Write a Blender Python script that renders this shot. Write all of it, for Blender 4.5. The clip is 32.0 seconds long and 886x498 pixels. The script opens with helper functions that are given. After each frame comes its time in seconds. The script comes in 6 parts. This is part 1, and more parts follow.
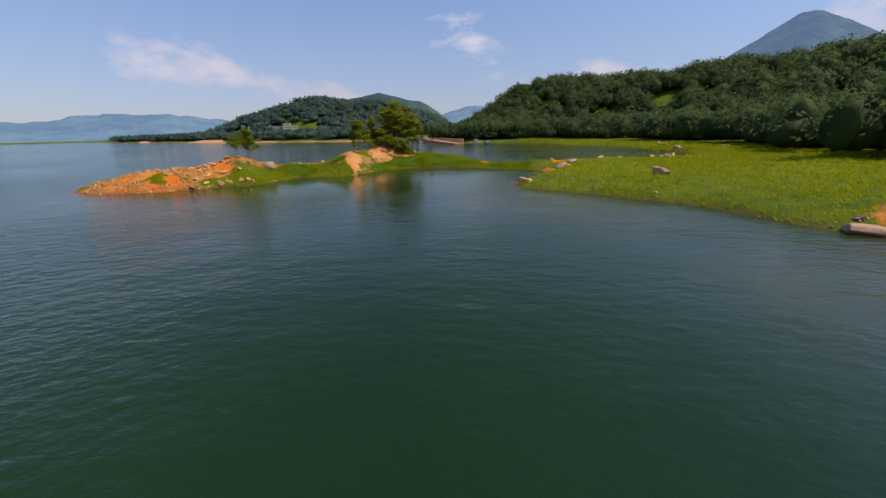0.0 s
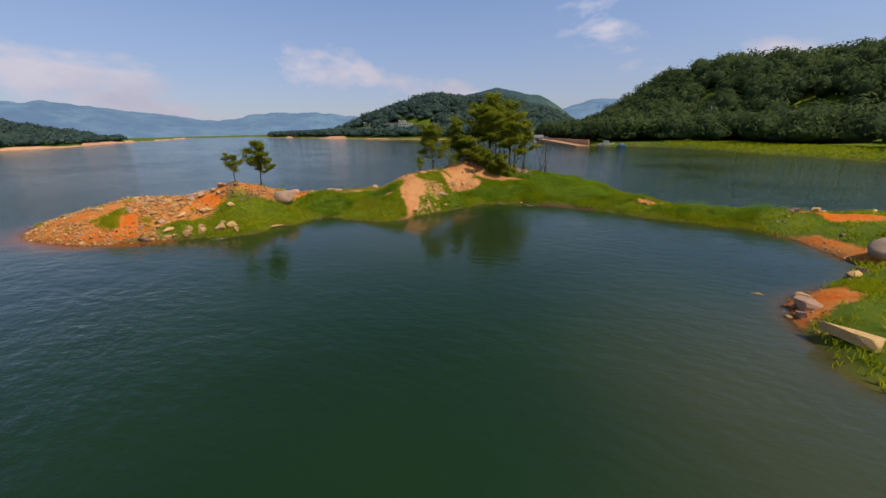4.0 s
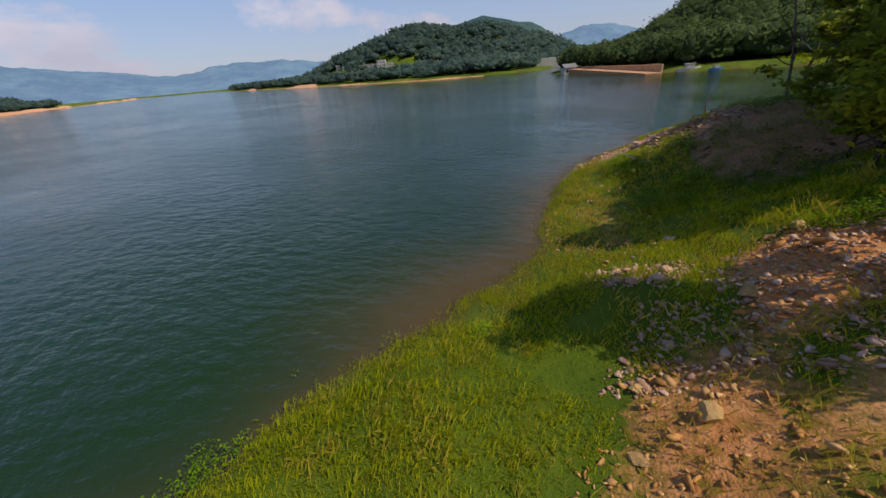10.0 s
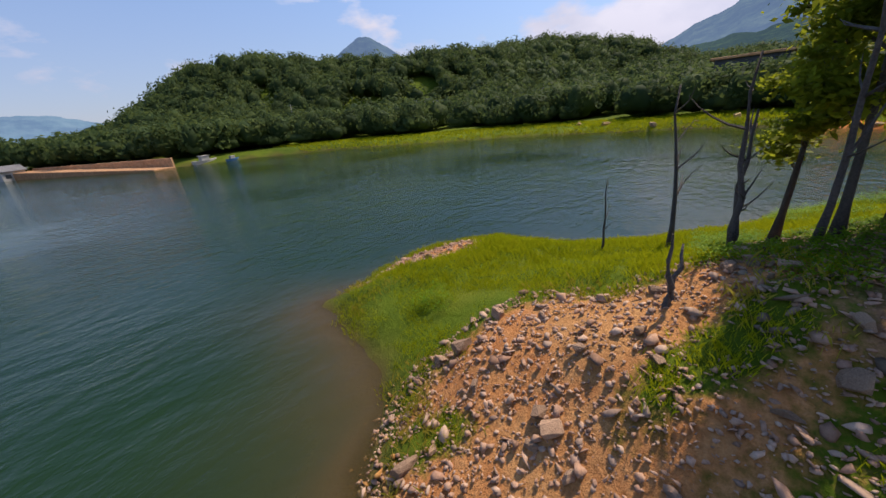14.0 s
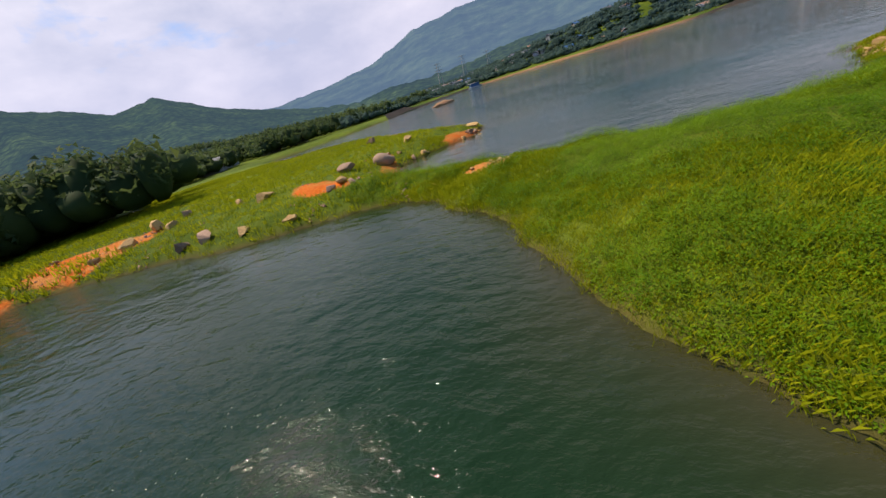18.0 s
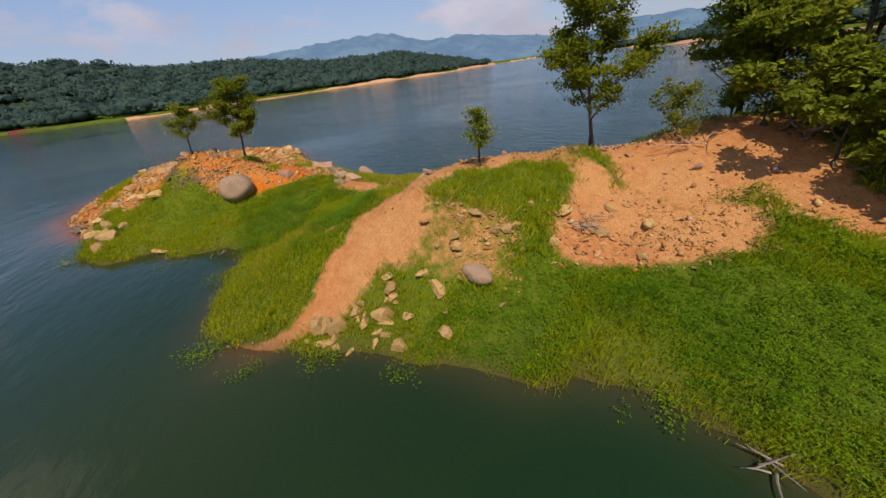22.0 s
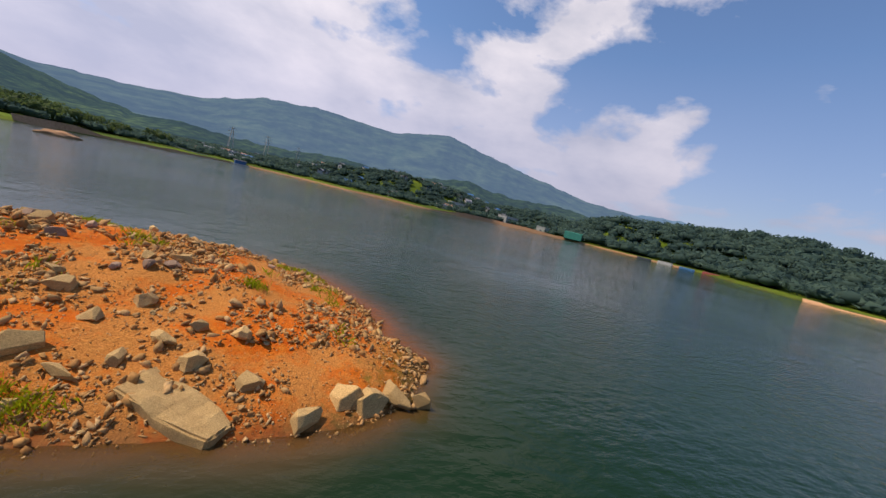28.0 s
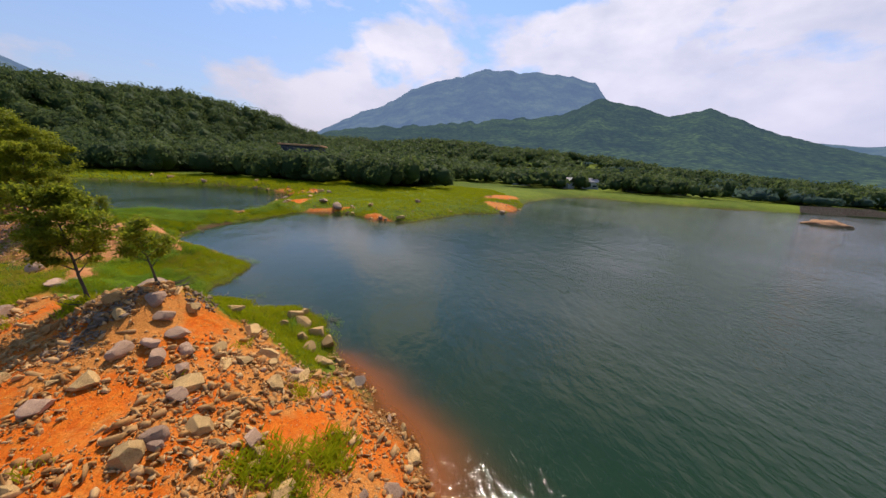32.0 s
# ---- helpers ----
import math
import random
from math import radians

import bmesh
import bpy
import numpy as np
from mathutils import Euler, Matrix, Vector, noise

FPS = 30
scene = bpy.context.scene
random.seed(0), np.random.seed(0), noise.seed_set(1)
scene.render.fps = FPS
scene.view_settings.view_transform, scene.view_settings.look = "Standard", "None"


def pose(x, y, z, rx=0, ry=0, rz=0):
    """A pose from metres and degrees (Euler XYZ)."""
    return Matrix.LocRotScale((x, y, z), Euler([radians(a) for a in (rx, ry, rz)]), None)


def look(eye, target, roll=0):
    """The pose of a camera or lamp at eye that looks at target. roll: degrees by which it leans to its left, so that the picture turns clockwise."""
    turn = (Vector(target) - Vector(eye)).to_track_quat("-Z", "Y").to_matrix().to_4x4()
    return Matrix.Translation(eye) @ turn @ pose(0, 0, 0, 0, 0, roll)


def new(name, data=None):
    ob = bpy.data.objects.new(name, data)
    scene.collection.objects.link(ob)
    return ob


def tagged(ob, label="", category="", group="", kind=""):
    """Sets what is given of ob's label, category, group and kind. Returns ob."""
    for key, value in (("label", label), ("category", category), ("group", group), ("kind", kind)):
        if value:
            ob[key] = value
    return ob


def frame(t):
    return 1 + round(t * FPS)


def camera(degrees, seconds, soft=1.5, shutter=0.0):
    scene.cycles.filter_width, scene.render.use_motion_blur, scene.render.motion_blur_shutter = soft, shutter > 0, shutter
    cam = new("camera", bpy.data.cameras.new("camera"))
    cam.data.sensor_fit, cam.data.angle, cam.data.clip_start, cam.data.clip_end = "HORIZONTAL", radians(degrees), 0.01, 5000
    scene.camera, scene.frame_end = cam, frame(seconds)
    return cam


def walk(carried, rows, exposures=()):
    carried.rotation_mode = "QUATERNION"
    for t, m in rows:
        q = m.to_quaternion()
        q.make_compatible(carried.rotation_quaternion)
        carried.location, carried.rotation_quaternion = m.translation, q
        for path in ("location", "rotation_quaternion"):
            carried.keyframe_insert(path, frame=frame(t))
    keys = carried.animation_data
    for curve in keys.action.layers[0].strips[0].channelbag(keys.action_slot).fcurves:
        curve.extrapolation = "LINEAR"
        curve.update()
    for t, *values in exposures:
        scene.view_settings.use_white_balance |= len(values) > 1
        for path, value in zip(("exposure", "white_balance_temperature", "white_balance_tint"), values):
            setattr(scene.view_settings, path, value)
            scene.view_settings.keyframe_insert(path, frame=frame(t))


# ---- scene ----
cam = camera(104.0, 32.0)
PATH = [
    (0.0, (0.01, -0.22, 6.44), (-0.18, 9.24, 3.22), -1.42),
    (0.5, (0.30, 3.28, 6.51), (0.01, 12.84, 3.59), -1.64),
    (1.0, (0.27, 6.55, 6.55), (-0.12, 16.12, 3.68), -1.83),
    (1.5, (0.15, 9.91, 6.68), (-0.51, 19.46, 3.82), -1.14),
    (2.0, (0.04, 13.28, 6.93), (-1.04, 22.79, 4.05), 0.10),
    (2.5, (-0.09, 16.65, 7.23), (-1.49, 26.12, 4.33), -0.14),
    (3.0, (-0.37, 20.09, 7.59), (-2.11, 29.45, 4.53), -0.99),
    (3.5, (-0.73, 23.47, 7.92), (-3.01, 32.66, 4.68), -1.39),
    (4.0, (-1.22, 26.87, 8.10), (-4.31, 35.81, 4.83), -1.41),
    (4.5, (-1.82, 30.11, 8.12), (-5.78, 38.70, 4.87), -1.46),
    (6.5, (-7.74, 43.02, 8.30), (-13.10, 50.37, 4.13), -4.16),
    (7.0, (-9.52, 45.98, 8.20), (-15.13, 53.00, 3.81), -4.82),
    (7.5, (-11.47, 48.95, 8.04), (-17.32, 55.74, 3.61), -4.59),
    (8.0, (-13.68, 51.86, 7.76), (-19.67, 58.71, 3.62), -4.35),
    (8.5, (-16.06, 54.81, 7.49), (-22.13, 61.77, 3.66), -4.51),
    (9.0, (-18.45, 57.84, 7.19), (-24.19, 65.05, 3.30), -5.05),
    (9.5, (-20.74, 60.62, 6.79), (-25.10, 68.54, 2.52), -6.23),
    (10.0, (-22.85, 63.73, 6.17), (-25.58, 72.18, 1.57), -5.14),
    (10.5, (-24.19, 66.71, 5.75), (-25.97, 75.49, 1.30), -4.09),
    (11.0, (-25.16, 69.62, 5.41), (-25.96, 78.85, 1.64), -4.91),
    (11.5, (-25.57, 72.67, 5.22), (-24.98, 82.14, 2.05), -6.22),
    (12.0, (-25.51, 75.58, 5.22), (-23.26, 84.80, 2.09), -5.67),
    (12.5, (-25.03, 78.40, 5.39), (-21.24, 87.04, 2.10), -4.87),
    (13.0, (-23.99, 81.03, 5.58), (-18.94, 88.96, 2.16), -4.84),
    (13.5, (-23.46, 83.28, 6.01), (-17.17, 90.21, 2.49), -3.76),
    (15.5, (-12.63, 89.23, 6.87), (-3.69, 90.21, 2.50), -16.67),
    (16.0, (-8.81, 90.57, 6.18), (-0.08, 89.19, 1.51), -16.97),
    (16.5, (-4.91, 90.36, 5.88), (2.97, 86.80, 0.85), -17.48),
    (17.0, (-0.80, 88.91, 5.65), (5.50, 83.38, 0.21), -17.76),
    (17.5, (3.25, 86.71, 5.34), (7.60, 79.39, 0.10), -17.60),
    (18.0, (6.23, 83.63, 4.91), (8.56, 74.76, 0.93), -18.02),
    (18.5, (8.71, 79.90, 4.76), (8.22, 70.18, 2.48), -19.36),
    (19.0, (9.25, 75.33, 4.85), (6.09, 65.98, 3.26), -22.30),
    (19.5, (8.54, 71.01, 5.10), (3.00, 62.87, 3.37), -24.17),
    (20.0, (7.82, 67.23, 5.30), (0.34, 61.04, 2.92), -22.68),
    (20.5, (5.26, 64.26, 5.97), (-3.38, 60.39, 2.76), -18.54),
    (21.0, (1.41, 62.14, 6.26), (-7.71, 60.87, 2.37), -12.76),
    (21.5, (-2.31, 60.08, 6.43), (-11.26, 61.38, 2.15), -7.95),
    (22.0, (-6.03, 59.48, 6.54), (-14.46, 62.23, 1.92), -7.38),
    (22.5, (-9.65, 59.62, 6.50), (-17.70, 63.04, 1.65), -7.65),
    (23.0, (-13.18, 60.38, 6.33), (-21.18, 63.85, 1.45), -7.37),
    (23.5, (-16.70, 61.62, 6.11), (-24.78, 64.92, 1.22), -6.93),
    (24.0, (-19.91, 62.92, 5.61), (-28.07, 66.09, 0.78), -7.04),
    (24.5, (-23.92, 64.19, 5.12), (-32.31, 67.29, 0.65), -5.71),
    (26.5, (-37.68, 70.31, 5.18), (-46.82, 67.22, 2.53), -0.93),
    (27.0, (-41.85, 69.67, 5.53), (-49.82, 64.20, 2.99), 3.66),
    (27.5, (-45.55, 68.25, 5.87), (-51.71, 60.66, 3.76), 9.28),
    (28.0, (-48.57, 66.11, 6.11), (-51.91, 56.77, 4.87), 13.21),
    (28.5, (-50.65, 63.53, 6.40), (-50.79, 53.56, 5.62), 16.55),
    (29.0, (-51.96, 60.79, 6.98), (-48.92, 51.33, 5.90), 12.36),
    (29.5, (-52.23, 57.62, 7.75), (-46.75, 49.38, 6.32), 3.31),
    (30.0, (-51.75, 54.64, 8.39), (-45.06, 47.39, 6.73), -2.60),
    (30.5, (-50.90, 51.70, 8.82), (-43.37, 45.39, 6.94), -1.77),
    (31.0, (-49.73, 48.74, 9.00), (-41.26, 43.81, 7.02), 3.61),
    (31.5, (-48.17, 45.98, 9.09), (-38.98, 42.66, 6.93), 5.58),
    (32.0, (-46.17, 43.54, 8.96), (-36.57, 42.01, 6.64), 3.61),
]
walk(cam, [(t, look(eye, target, roll)) for t, eye, target, roll in PATH], [(s, e, 6600.0, 15.0) for s, e in ((0.0, 0.25), (4.0, 0.14), (8.0, 0.12), (10.0, 0.2), (12.0, 0.38), (16.0, 0.42), (18.0, 0.36), (20.0, 0.15), (23.0, 0.12), (27.0, 0.14), (29.0, 0.22), (31.0, 0.36), (32.0, 0.36))])

# ---- world, sun ----
SUN_AZ, SUN_EL = 100.0, 56.0          # clockwise from +y, above the horizon
world = bpy.data.worlds.new("world")
scene.world = world
world.use_nodes = True
wn, wl = world.node_tree.nodes, world.node_tree.links
wn.clear()


def wnode(kind, **values):
    n = wn.new(kind)
    for k, v in values.items():
        n.inputs[k].default_value = v
    return n


def wmath(op, a, b):
    n = wn.new("ShaderNodeMath")
    n.operation = op
    for i, v in enumerate((a, b)):
        if isinstance(v, (int, float)):
            n.inputs[i].default_value = v
        else:
            wl.new(v, n.inputs[i])
    return n.outputs[0]


sky = wn.new("ShaderNodeTexSky")
sky.sky_type = "NISHITA"
sky.sun_disc = False
sky.sun_elevation = radians(SUN_EL)
sky.sun_rotation = radians(SUN_AZ)
sky.air_density, sky.dust_density, sky.ozone_density = 1.1, 0.2, 6.0
back_sky = wn.new("ShaderNodeBackground")
back_sky.inputs["Strength"].default_value = 0.125
wl.new(sky.outputs[0], back_sky.inputs["Color"])
coord = wn.new("ShaderNodeTexCoord")
split = wn.new("ShaderNodeSeparateXYZ")
wl.new(coord.outputs["Generated"], split.inputs[0])
height = wmath("MAXIMUM", split.outputs["Z"], 0.0)
# heaped clouds: a high bank towards the south-east and south, small ones low all round
spread_dir = wn.new("ShaderNodeMapping")
spread_dir.inputs["Scale"].default_value = (1.0, 1.0, 2.0)
wl.new(coord.outputs["Generated"], spread_dir.inputs["Vector"])
billow = wnode("ShaderNodeTexNoise", Scale=3.1, Detail=10.0, Roughness=0.55, Distortion=0.15)
wl.new(spread_dir.outputs[0], billow.inputs["Vector"])
bank = wmath("ADD", wmath("MULTIPLY", split.outputs["Y"], -0.17), wmath("MULTIPLY", split.outputs["X"], 0.09))
bank_side = bank
bank = wmath("MAXIMUM", bank, -0.11)
bank = wmath("SUBTRACT", bank, wmath("MULTIPLY", wmath("MAXIMUM", wmath("SUBTRACT", height, 0.36), 0.0), 0.45))
low = wmath("MULTIPLY", wmath("MAXIMUM", wmath("SUBTRACT", 0.11, wmath("ABSOLUTE", wmath("SUBTRACT", height, 0.12), 0.0)), 0.0), 1.0)
cover = wn.new("ShaderNodeMapRange")
cover.inputs["From Min"].default_value, cover.inputs["From Max"].default_value = 0.515, 0.60
wl.new(wmath("ADD", wmath("ADD", billow.outputs["Fac"], bank), low), cover.inputs["Value"])
shade = wnode("ShaderNodeTexNoise", Scale=3.4, Detail=7.0, Roughness=0.55)
wl.new(spread_dir.outputs[0], shade.inputs["Vector"])
tone = wn.new("ShaderNodeValToRGB")
tone.color_ramp.elements[0].position, tone.color_ramp.elements[0].color = 0.34, (0.52, 0.53, 0.60, 1)
tone.color_ramp.elements[1].position, tone.color_ramp.elements[1].color = 0.66, (0.96, 0.90, 0.90, 1)
wl.new(shade.outputs["Fac"], tone.inputs[0])
back_cloud = wn.new("ShaderNodeBackground")
back_cloud.inputs["Strength"].default_value = 0.98
wl.new(tone.outputs[0], back_cloud.inputs["Color"])
mix_cloud = wn.new("ShaderNodeMixShader")
wl.new(wmath("MULTIPLY", cover.outputs[0], 0.8), mix_cloud.inputs[0])
wl.new(back_sky.outputs[0], mix_cloud.inputs[1])
wl.new(back_cloud.outputs[0], mix_cloud.inputs[2])
# pale air low over the horizon
air = wn.new("ShaderNodeMapRange")
air.inputs["From Min"].default_value, air.inputs["From Max"].default_value = 0.0, 0.42
air.inputs["To Min"].default_value, air.inputs["To Max"].default_value = 0.72, 0.0
wl.new(split.outputs["Z"], air.inputs["Value"])
back_air = wn.new("ShaderNodeBackground")
back_air.inputs["Color"].default_value = (0.56, 0.57, 0.86, 1)
wl.new(wmath("ADD", 0.43, wmath("MULTIPLY", wmath("MAXIMUM", bank_side, 0.0), 1.5)), back_air.inputs["Strength"])
mix_air = wn.new("ShaderNodeMixShader")
wl.new(air.outputs[0], mix_air.inputs[0])
wl.new(mix_cloud.outputs[0], mix_air.inputs[1])
wl.new(back_air.outputs[0], mix_air.inputs[2])
world_out = wn.new("ShaderNodeOutputWorld")
wl.new(mix_air.outputs[0], world_out.inputs["Surface"])

sun_data = bpy.data.lights.new("sun", "SUN")
sun_data.energy, sun_data.angle, sun_data.color = 3.9, radians(0.53), (1.0, 0.88, 0.69)
sun = new("sun", sun_data)
SUN = Vector((math.sin(radians(SUN_AZ)) * math.cos(radians(SUN_EL)), math.cos(radians(SUN_AZ)) * math.cos(radians(SUN_EL)), math.sin(radians(SUN_EL))))
sun.rotation_euler = SUN.to_track_quat("Z", "Y").to_euler()


# ---- materials ----
def material(name, rough=0.8, metal=0.0):
    m = bpy.data.materials.new(name)
    m.use_nodes = True
    b = m.node_tree.nodes["Principled BSDF"]
    b.inputs["Roughness"].default_value, b.inputs["Metallic"].default_value = rough, metal
    return m, m.node_tree, b


def noise_node(tree, scale, detail=5.0, rough=0.6, coords="Object"):
    c = tree.nodes.new("ShaderNodeTexCoord")
    n = tree.nodes.new("ShaderNodeTexNoise")
    n.inputs["Scale"].default_value, n.inputs["Detail"].default_value, n.inputs["Roughness"].default_value = scale, detail, rough
    tree.links.new(c.outputs[coords], n.inputs["Vector"])
    return n.outputs["Fac"]


def ramp(tree, value, *stops):
    r = tree.nodes.new("ShaderNodeValToRGB")
    els = r.color_ramp.elements
    while len(els) < len(stops):
        els.new(0.5)
    for e, (p, c) in zip(els, stops):
        e.position, e.color = p, (*c, 1)
    tree.links.new(value, r.inputs[0])
    return r.outputs[0]


def mixed(tree, fac, a, b, blend="MIX"):
    n = tree.nodes.new("ShaderNodeMix")
    n.data_type, n.blend_type = "RGBA", blend
    for i, v in ((0, fac), (6, a), (7, b)):
        if isinstance(v, (int, float)):
            n.inputs[i].default_value = v
        elif isinstance(v, tuple):
            n.inputs[i].default_value = (*v, 1)
        else:
            tree.links.new(v, n.inputs[i])
    return n.outputs[2]


def maths(tree, op, a, b=0.0):
    n = tree.nodes.new("ShaderNodeMath")
    n.operation = op
    for i, v in enumerate((a, b)):
        if isinstance(v, (int, float)):
            n.inputs[i].default_value = v
        else:
            tree.links.new(v, n.inputs[i])
    return n.outputs[0]


def bump(tree, b, value, strength, distance):
    n = tree.nodes.new("ShaderNodeBump")
    n.inputs["Strength"].default_value, n.inputs["Distance"].default_value = strength, distance
    tree.links.new(value, n.inputs["Height"])
    tree.links.new(n.outputs[0], b.inputs["Normal"])


def attribute(tree, name):
    n = tree.nodes.new("ShaderNodeAttribute")
    n.attribute_name = name
    return n


def speckled(name, dark, light, scale=6.0, rough=0.85, fine=40.0, relief=0.4, depth=0.02, spread=0.25):
    """A surface of two colours in patches, with fine grain and relief, each object a little different."""
    m, t, b = material(name, rough)
    big, small = noise_node(t, scale), noise_node(t, fine, 4.0, 0.7)
    col = ramp(t, big, (0.3, dark), (0.7, light))
    col = mixed(t, 0.55, col, ramp(t, small, (0.3, tuple(c * 0.55 for c in dark)), (0.7, tuple(min(1, c * 1.25) for c in light))), "MIX")
    info = t.nodes.new("ShaderNodeObjectInfo")
    hsv = t.nodes.new("ShaderNodeHueSaturation")
    t.links.new(maths(t, "ADD", 1.0 - spread, maths(t, "MULTIPLY", info.outputs["Random"], 2 * spread)), hsv.inputs["Value"])
    t.links.new(col, hsv.inputs["Color"])
    t.links.new(hsv.outputs[0], b.inputs["Base Color"])
    bump(t, b, small, relief, depth)
    return m


def foliage(name, dark, light, yellow, rough=0.55, through_light=0.35, toned=0.0):
    """Leaves: each island its own green; some light passes through. toned: each plant its own shade of it."""
    m, t, b = material(name, rough)
    geo = t.nodes.new("ShaderNodeNewGeometry")
    col = ramp(t, geo.outputs["Random Per Island"], (0.0, dark), (0.55, light), (1.0, yellow))
    col = mixed(t, 0.45, col, ramp(t, noise_node(t, 0.35, 3.0), (0.35, dark), (0.65, yellow)))
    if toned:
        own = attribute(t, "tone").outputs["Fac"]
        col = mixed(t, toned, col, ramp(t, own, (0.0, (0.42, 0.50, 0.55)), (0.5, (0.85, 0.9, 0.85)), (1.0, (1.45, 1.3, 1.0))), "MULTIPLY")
    t.links.new(col, b.inputs["Base Color"])
    b.inputs["Specular IOR Level"].default_value = 0.1
    trans = t.nodes.new("ShaderNodeBsdfTranslucent")
    t.links.new(mixed(t, 0.5, col, yellow), trans.inputs["Color"])
    mix = t.nodes.new("ShaderNodeMixShader")
    mix.inputs[0].default_value = through_light
    t.links.new(b.outputs[0], mix.inputs[1])
    t.links.new(trans.outputs[0], mix.inputs[2])
    t.links.new(mix.outputs[0], t.nodes["Material Output"].inputs["Surface"])
    return m


def ground_material():
    m, t, b = material("ground", 0.95)
    b.inputs["Specular IOR Level"].default_value = 0.12
    soil = attribute(t, "soil")
    sep = t.nodes.new("ShaderNodeSeparateColor")
    t.links.new(soil.outputs["Color"], sep.inputs[0])
    orange, pink, wet = sep.outputs[0], sep.outputs[1], sep.outputs[2]
    n1, n2, n3 = noise_node(t, 0.55, 6.0), noise_node(t, 4.0, 6.0, 0.65), noise_node(t, 22.0, 4.0, 0.7)
    grass = ramp(t, n1, (0.28, (0.075, 0.12, 0.006)), (0.5, (0.135, 0.19, 0.009)), (0.75, (0.215, 0.235, 0.018)))
    grass = mixed(t, maths(t, "MULTIPLY", n3, 0.55), grass, (0.05, 0.075, 0.012))
    grass = mixed(t, 1.0, grass, ramp(t, noise_node(t, 0.022, 3.0), (0.42, (0.55, 0.62, 0.6)), (0.58, (1, 1, 1))), "MULTIPLY")
    red = ramp(t, n2, (0.25, (0.48, 0.075, 0.005)), (0.5, (0.60, 0.135, 0.010)), (0.75, (0.62, 0.22, 0.03)))
    rose = ramp(t, n2, (0.25, (0.36, 0.135, 0.045)), (0.5, (0.47, 0.20, 0.072)), (0.75, (0.55, 0.28, 0.115)))
    rose = mixed(t, maths(t, "MULTIPLY", ramp(t, noise_node(t, 0.32, 5.0, 0.65), (0.44, (0, 0, 0)), (0.60, (1, 1, 1))), 0.5), rose, ramp(t, n3, (0.3, (0.46, 0.23, 0.08)), (0.65, (0.62, 0.36, 0.15))))
    red = mixed(t, maths(t, "MULTIPLY", ramp(t, noise_node(t, 0.26, 6.0, 0.7), (0.49, (1, 1, 1)), (0.57, (0, 0, 0))), 0.8), red, ramp(t, n3, (0.3, (0.38, 0.15, 0.03)), (0.65, (0.58, 0.265, 0.07))))
    grit = ramp(t, n3, (0.3, (0.6, 0.58, 0.55)), (0.6, (1.1, 1.1, 1.1)))

    def edge(v, lo=0.4, hi=0.6):
        r = t.nodes.new("ShaderNodeMapRange")
        r.inputs["From Min"].default_value, r.inputs["From Max"].default_value = lo, hi
        t.links.new(maths(t, "ADD", v, maths(t, "MULTIPLY", maths(t, "SUBTRACT", n2, 0.5), 0.55)), r.inputs["Value"])
        return r.outputs[0]

    col = mixed(t, edge(orange), grass, mixed(t, 0.6, red, grit, "MULTIPLY"))
    col = mixed(t, edge(pink), col, mixed(t, 0.55, rose, grit, "MULTIPLY"))
    litter = ramp(t, n3, (0.3, (0.15, 0.08, 0.04)), (0.5, (0.27, 0.155, 0.085)), (0.7, (0.40, 0.23, 0.13)))
    col = mixed(t, edge(soil.outputs["Alpha"]), col, litter)
    col = mixed(t, maths(t, "MULTIPLY", wet, 0.8), col, (0.085, 0.047, 0.026))
    t.links.new(col, b.inputs["Base Color"])
    bump(t, b, maths(t, "ADD", maths(t, "MULTIPLY", n2, 0.7), maths(t, "MULTIPLY", n3, 0.3)), 0.9, 0.12)
    return m


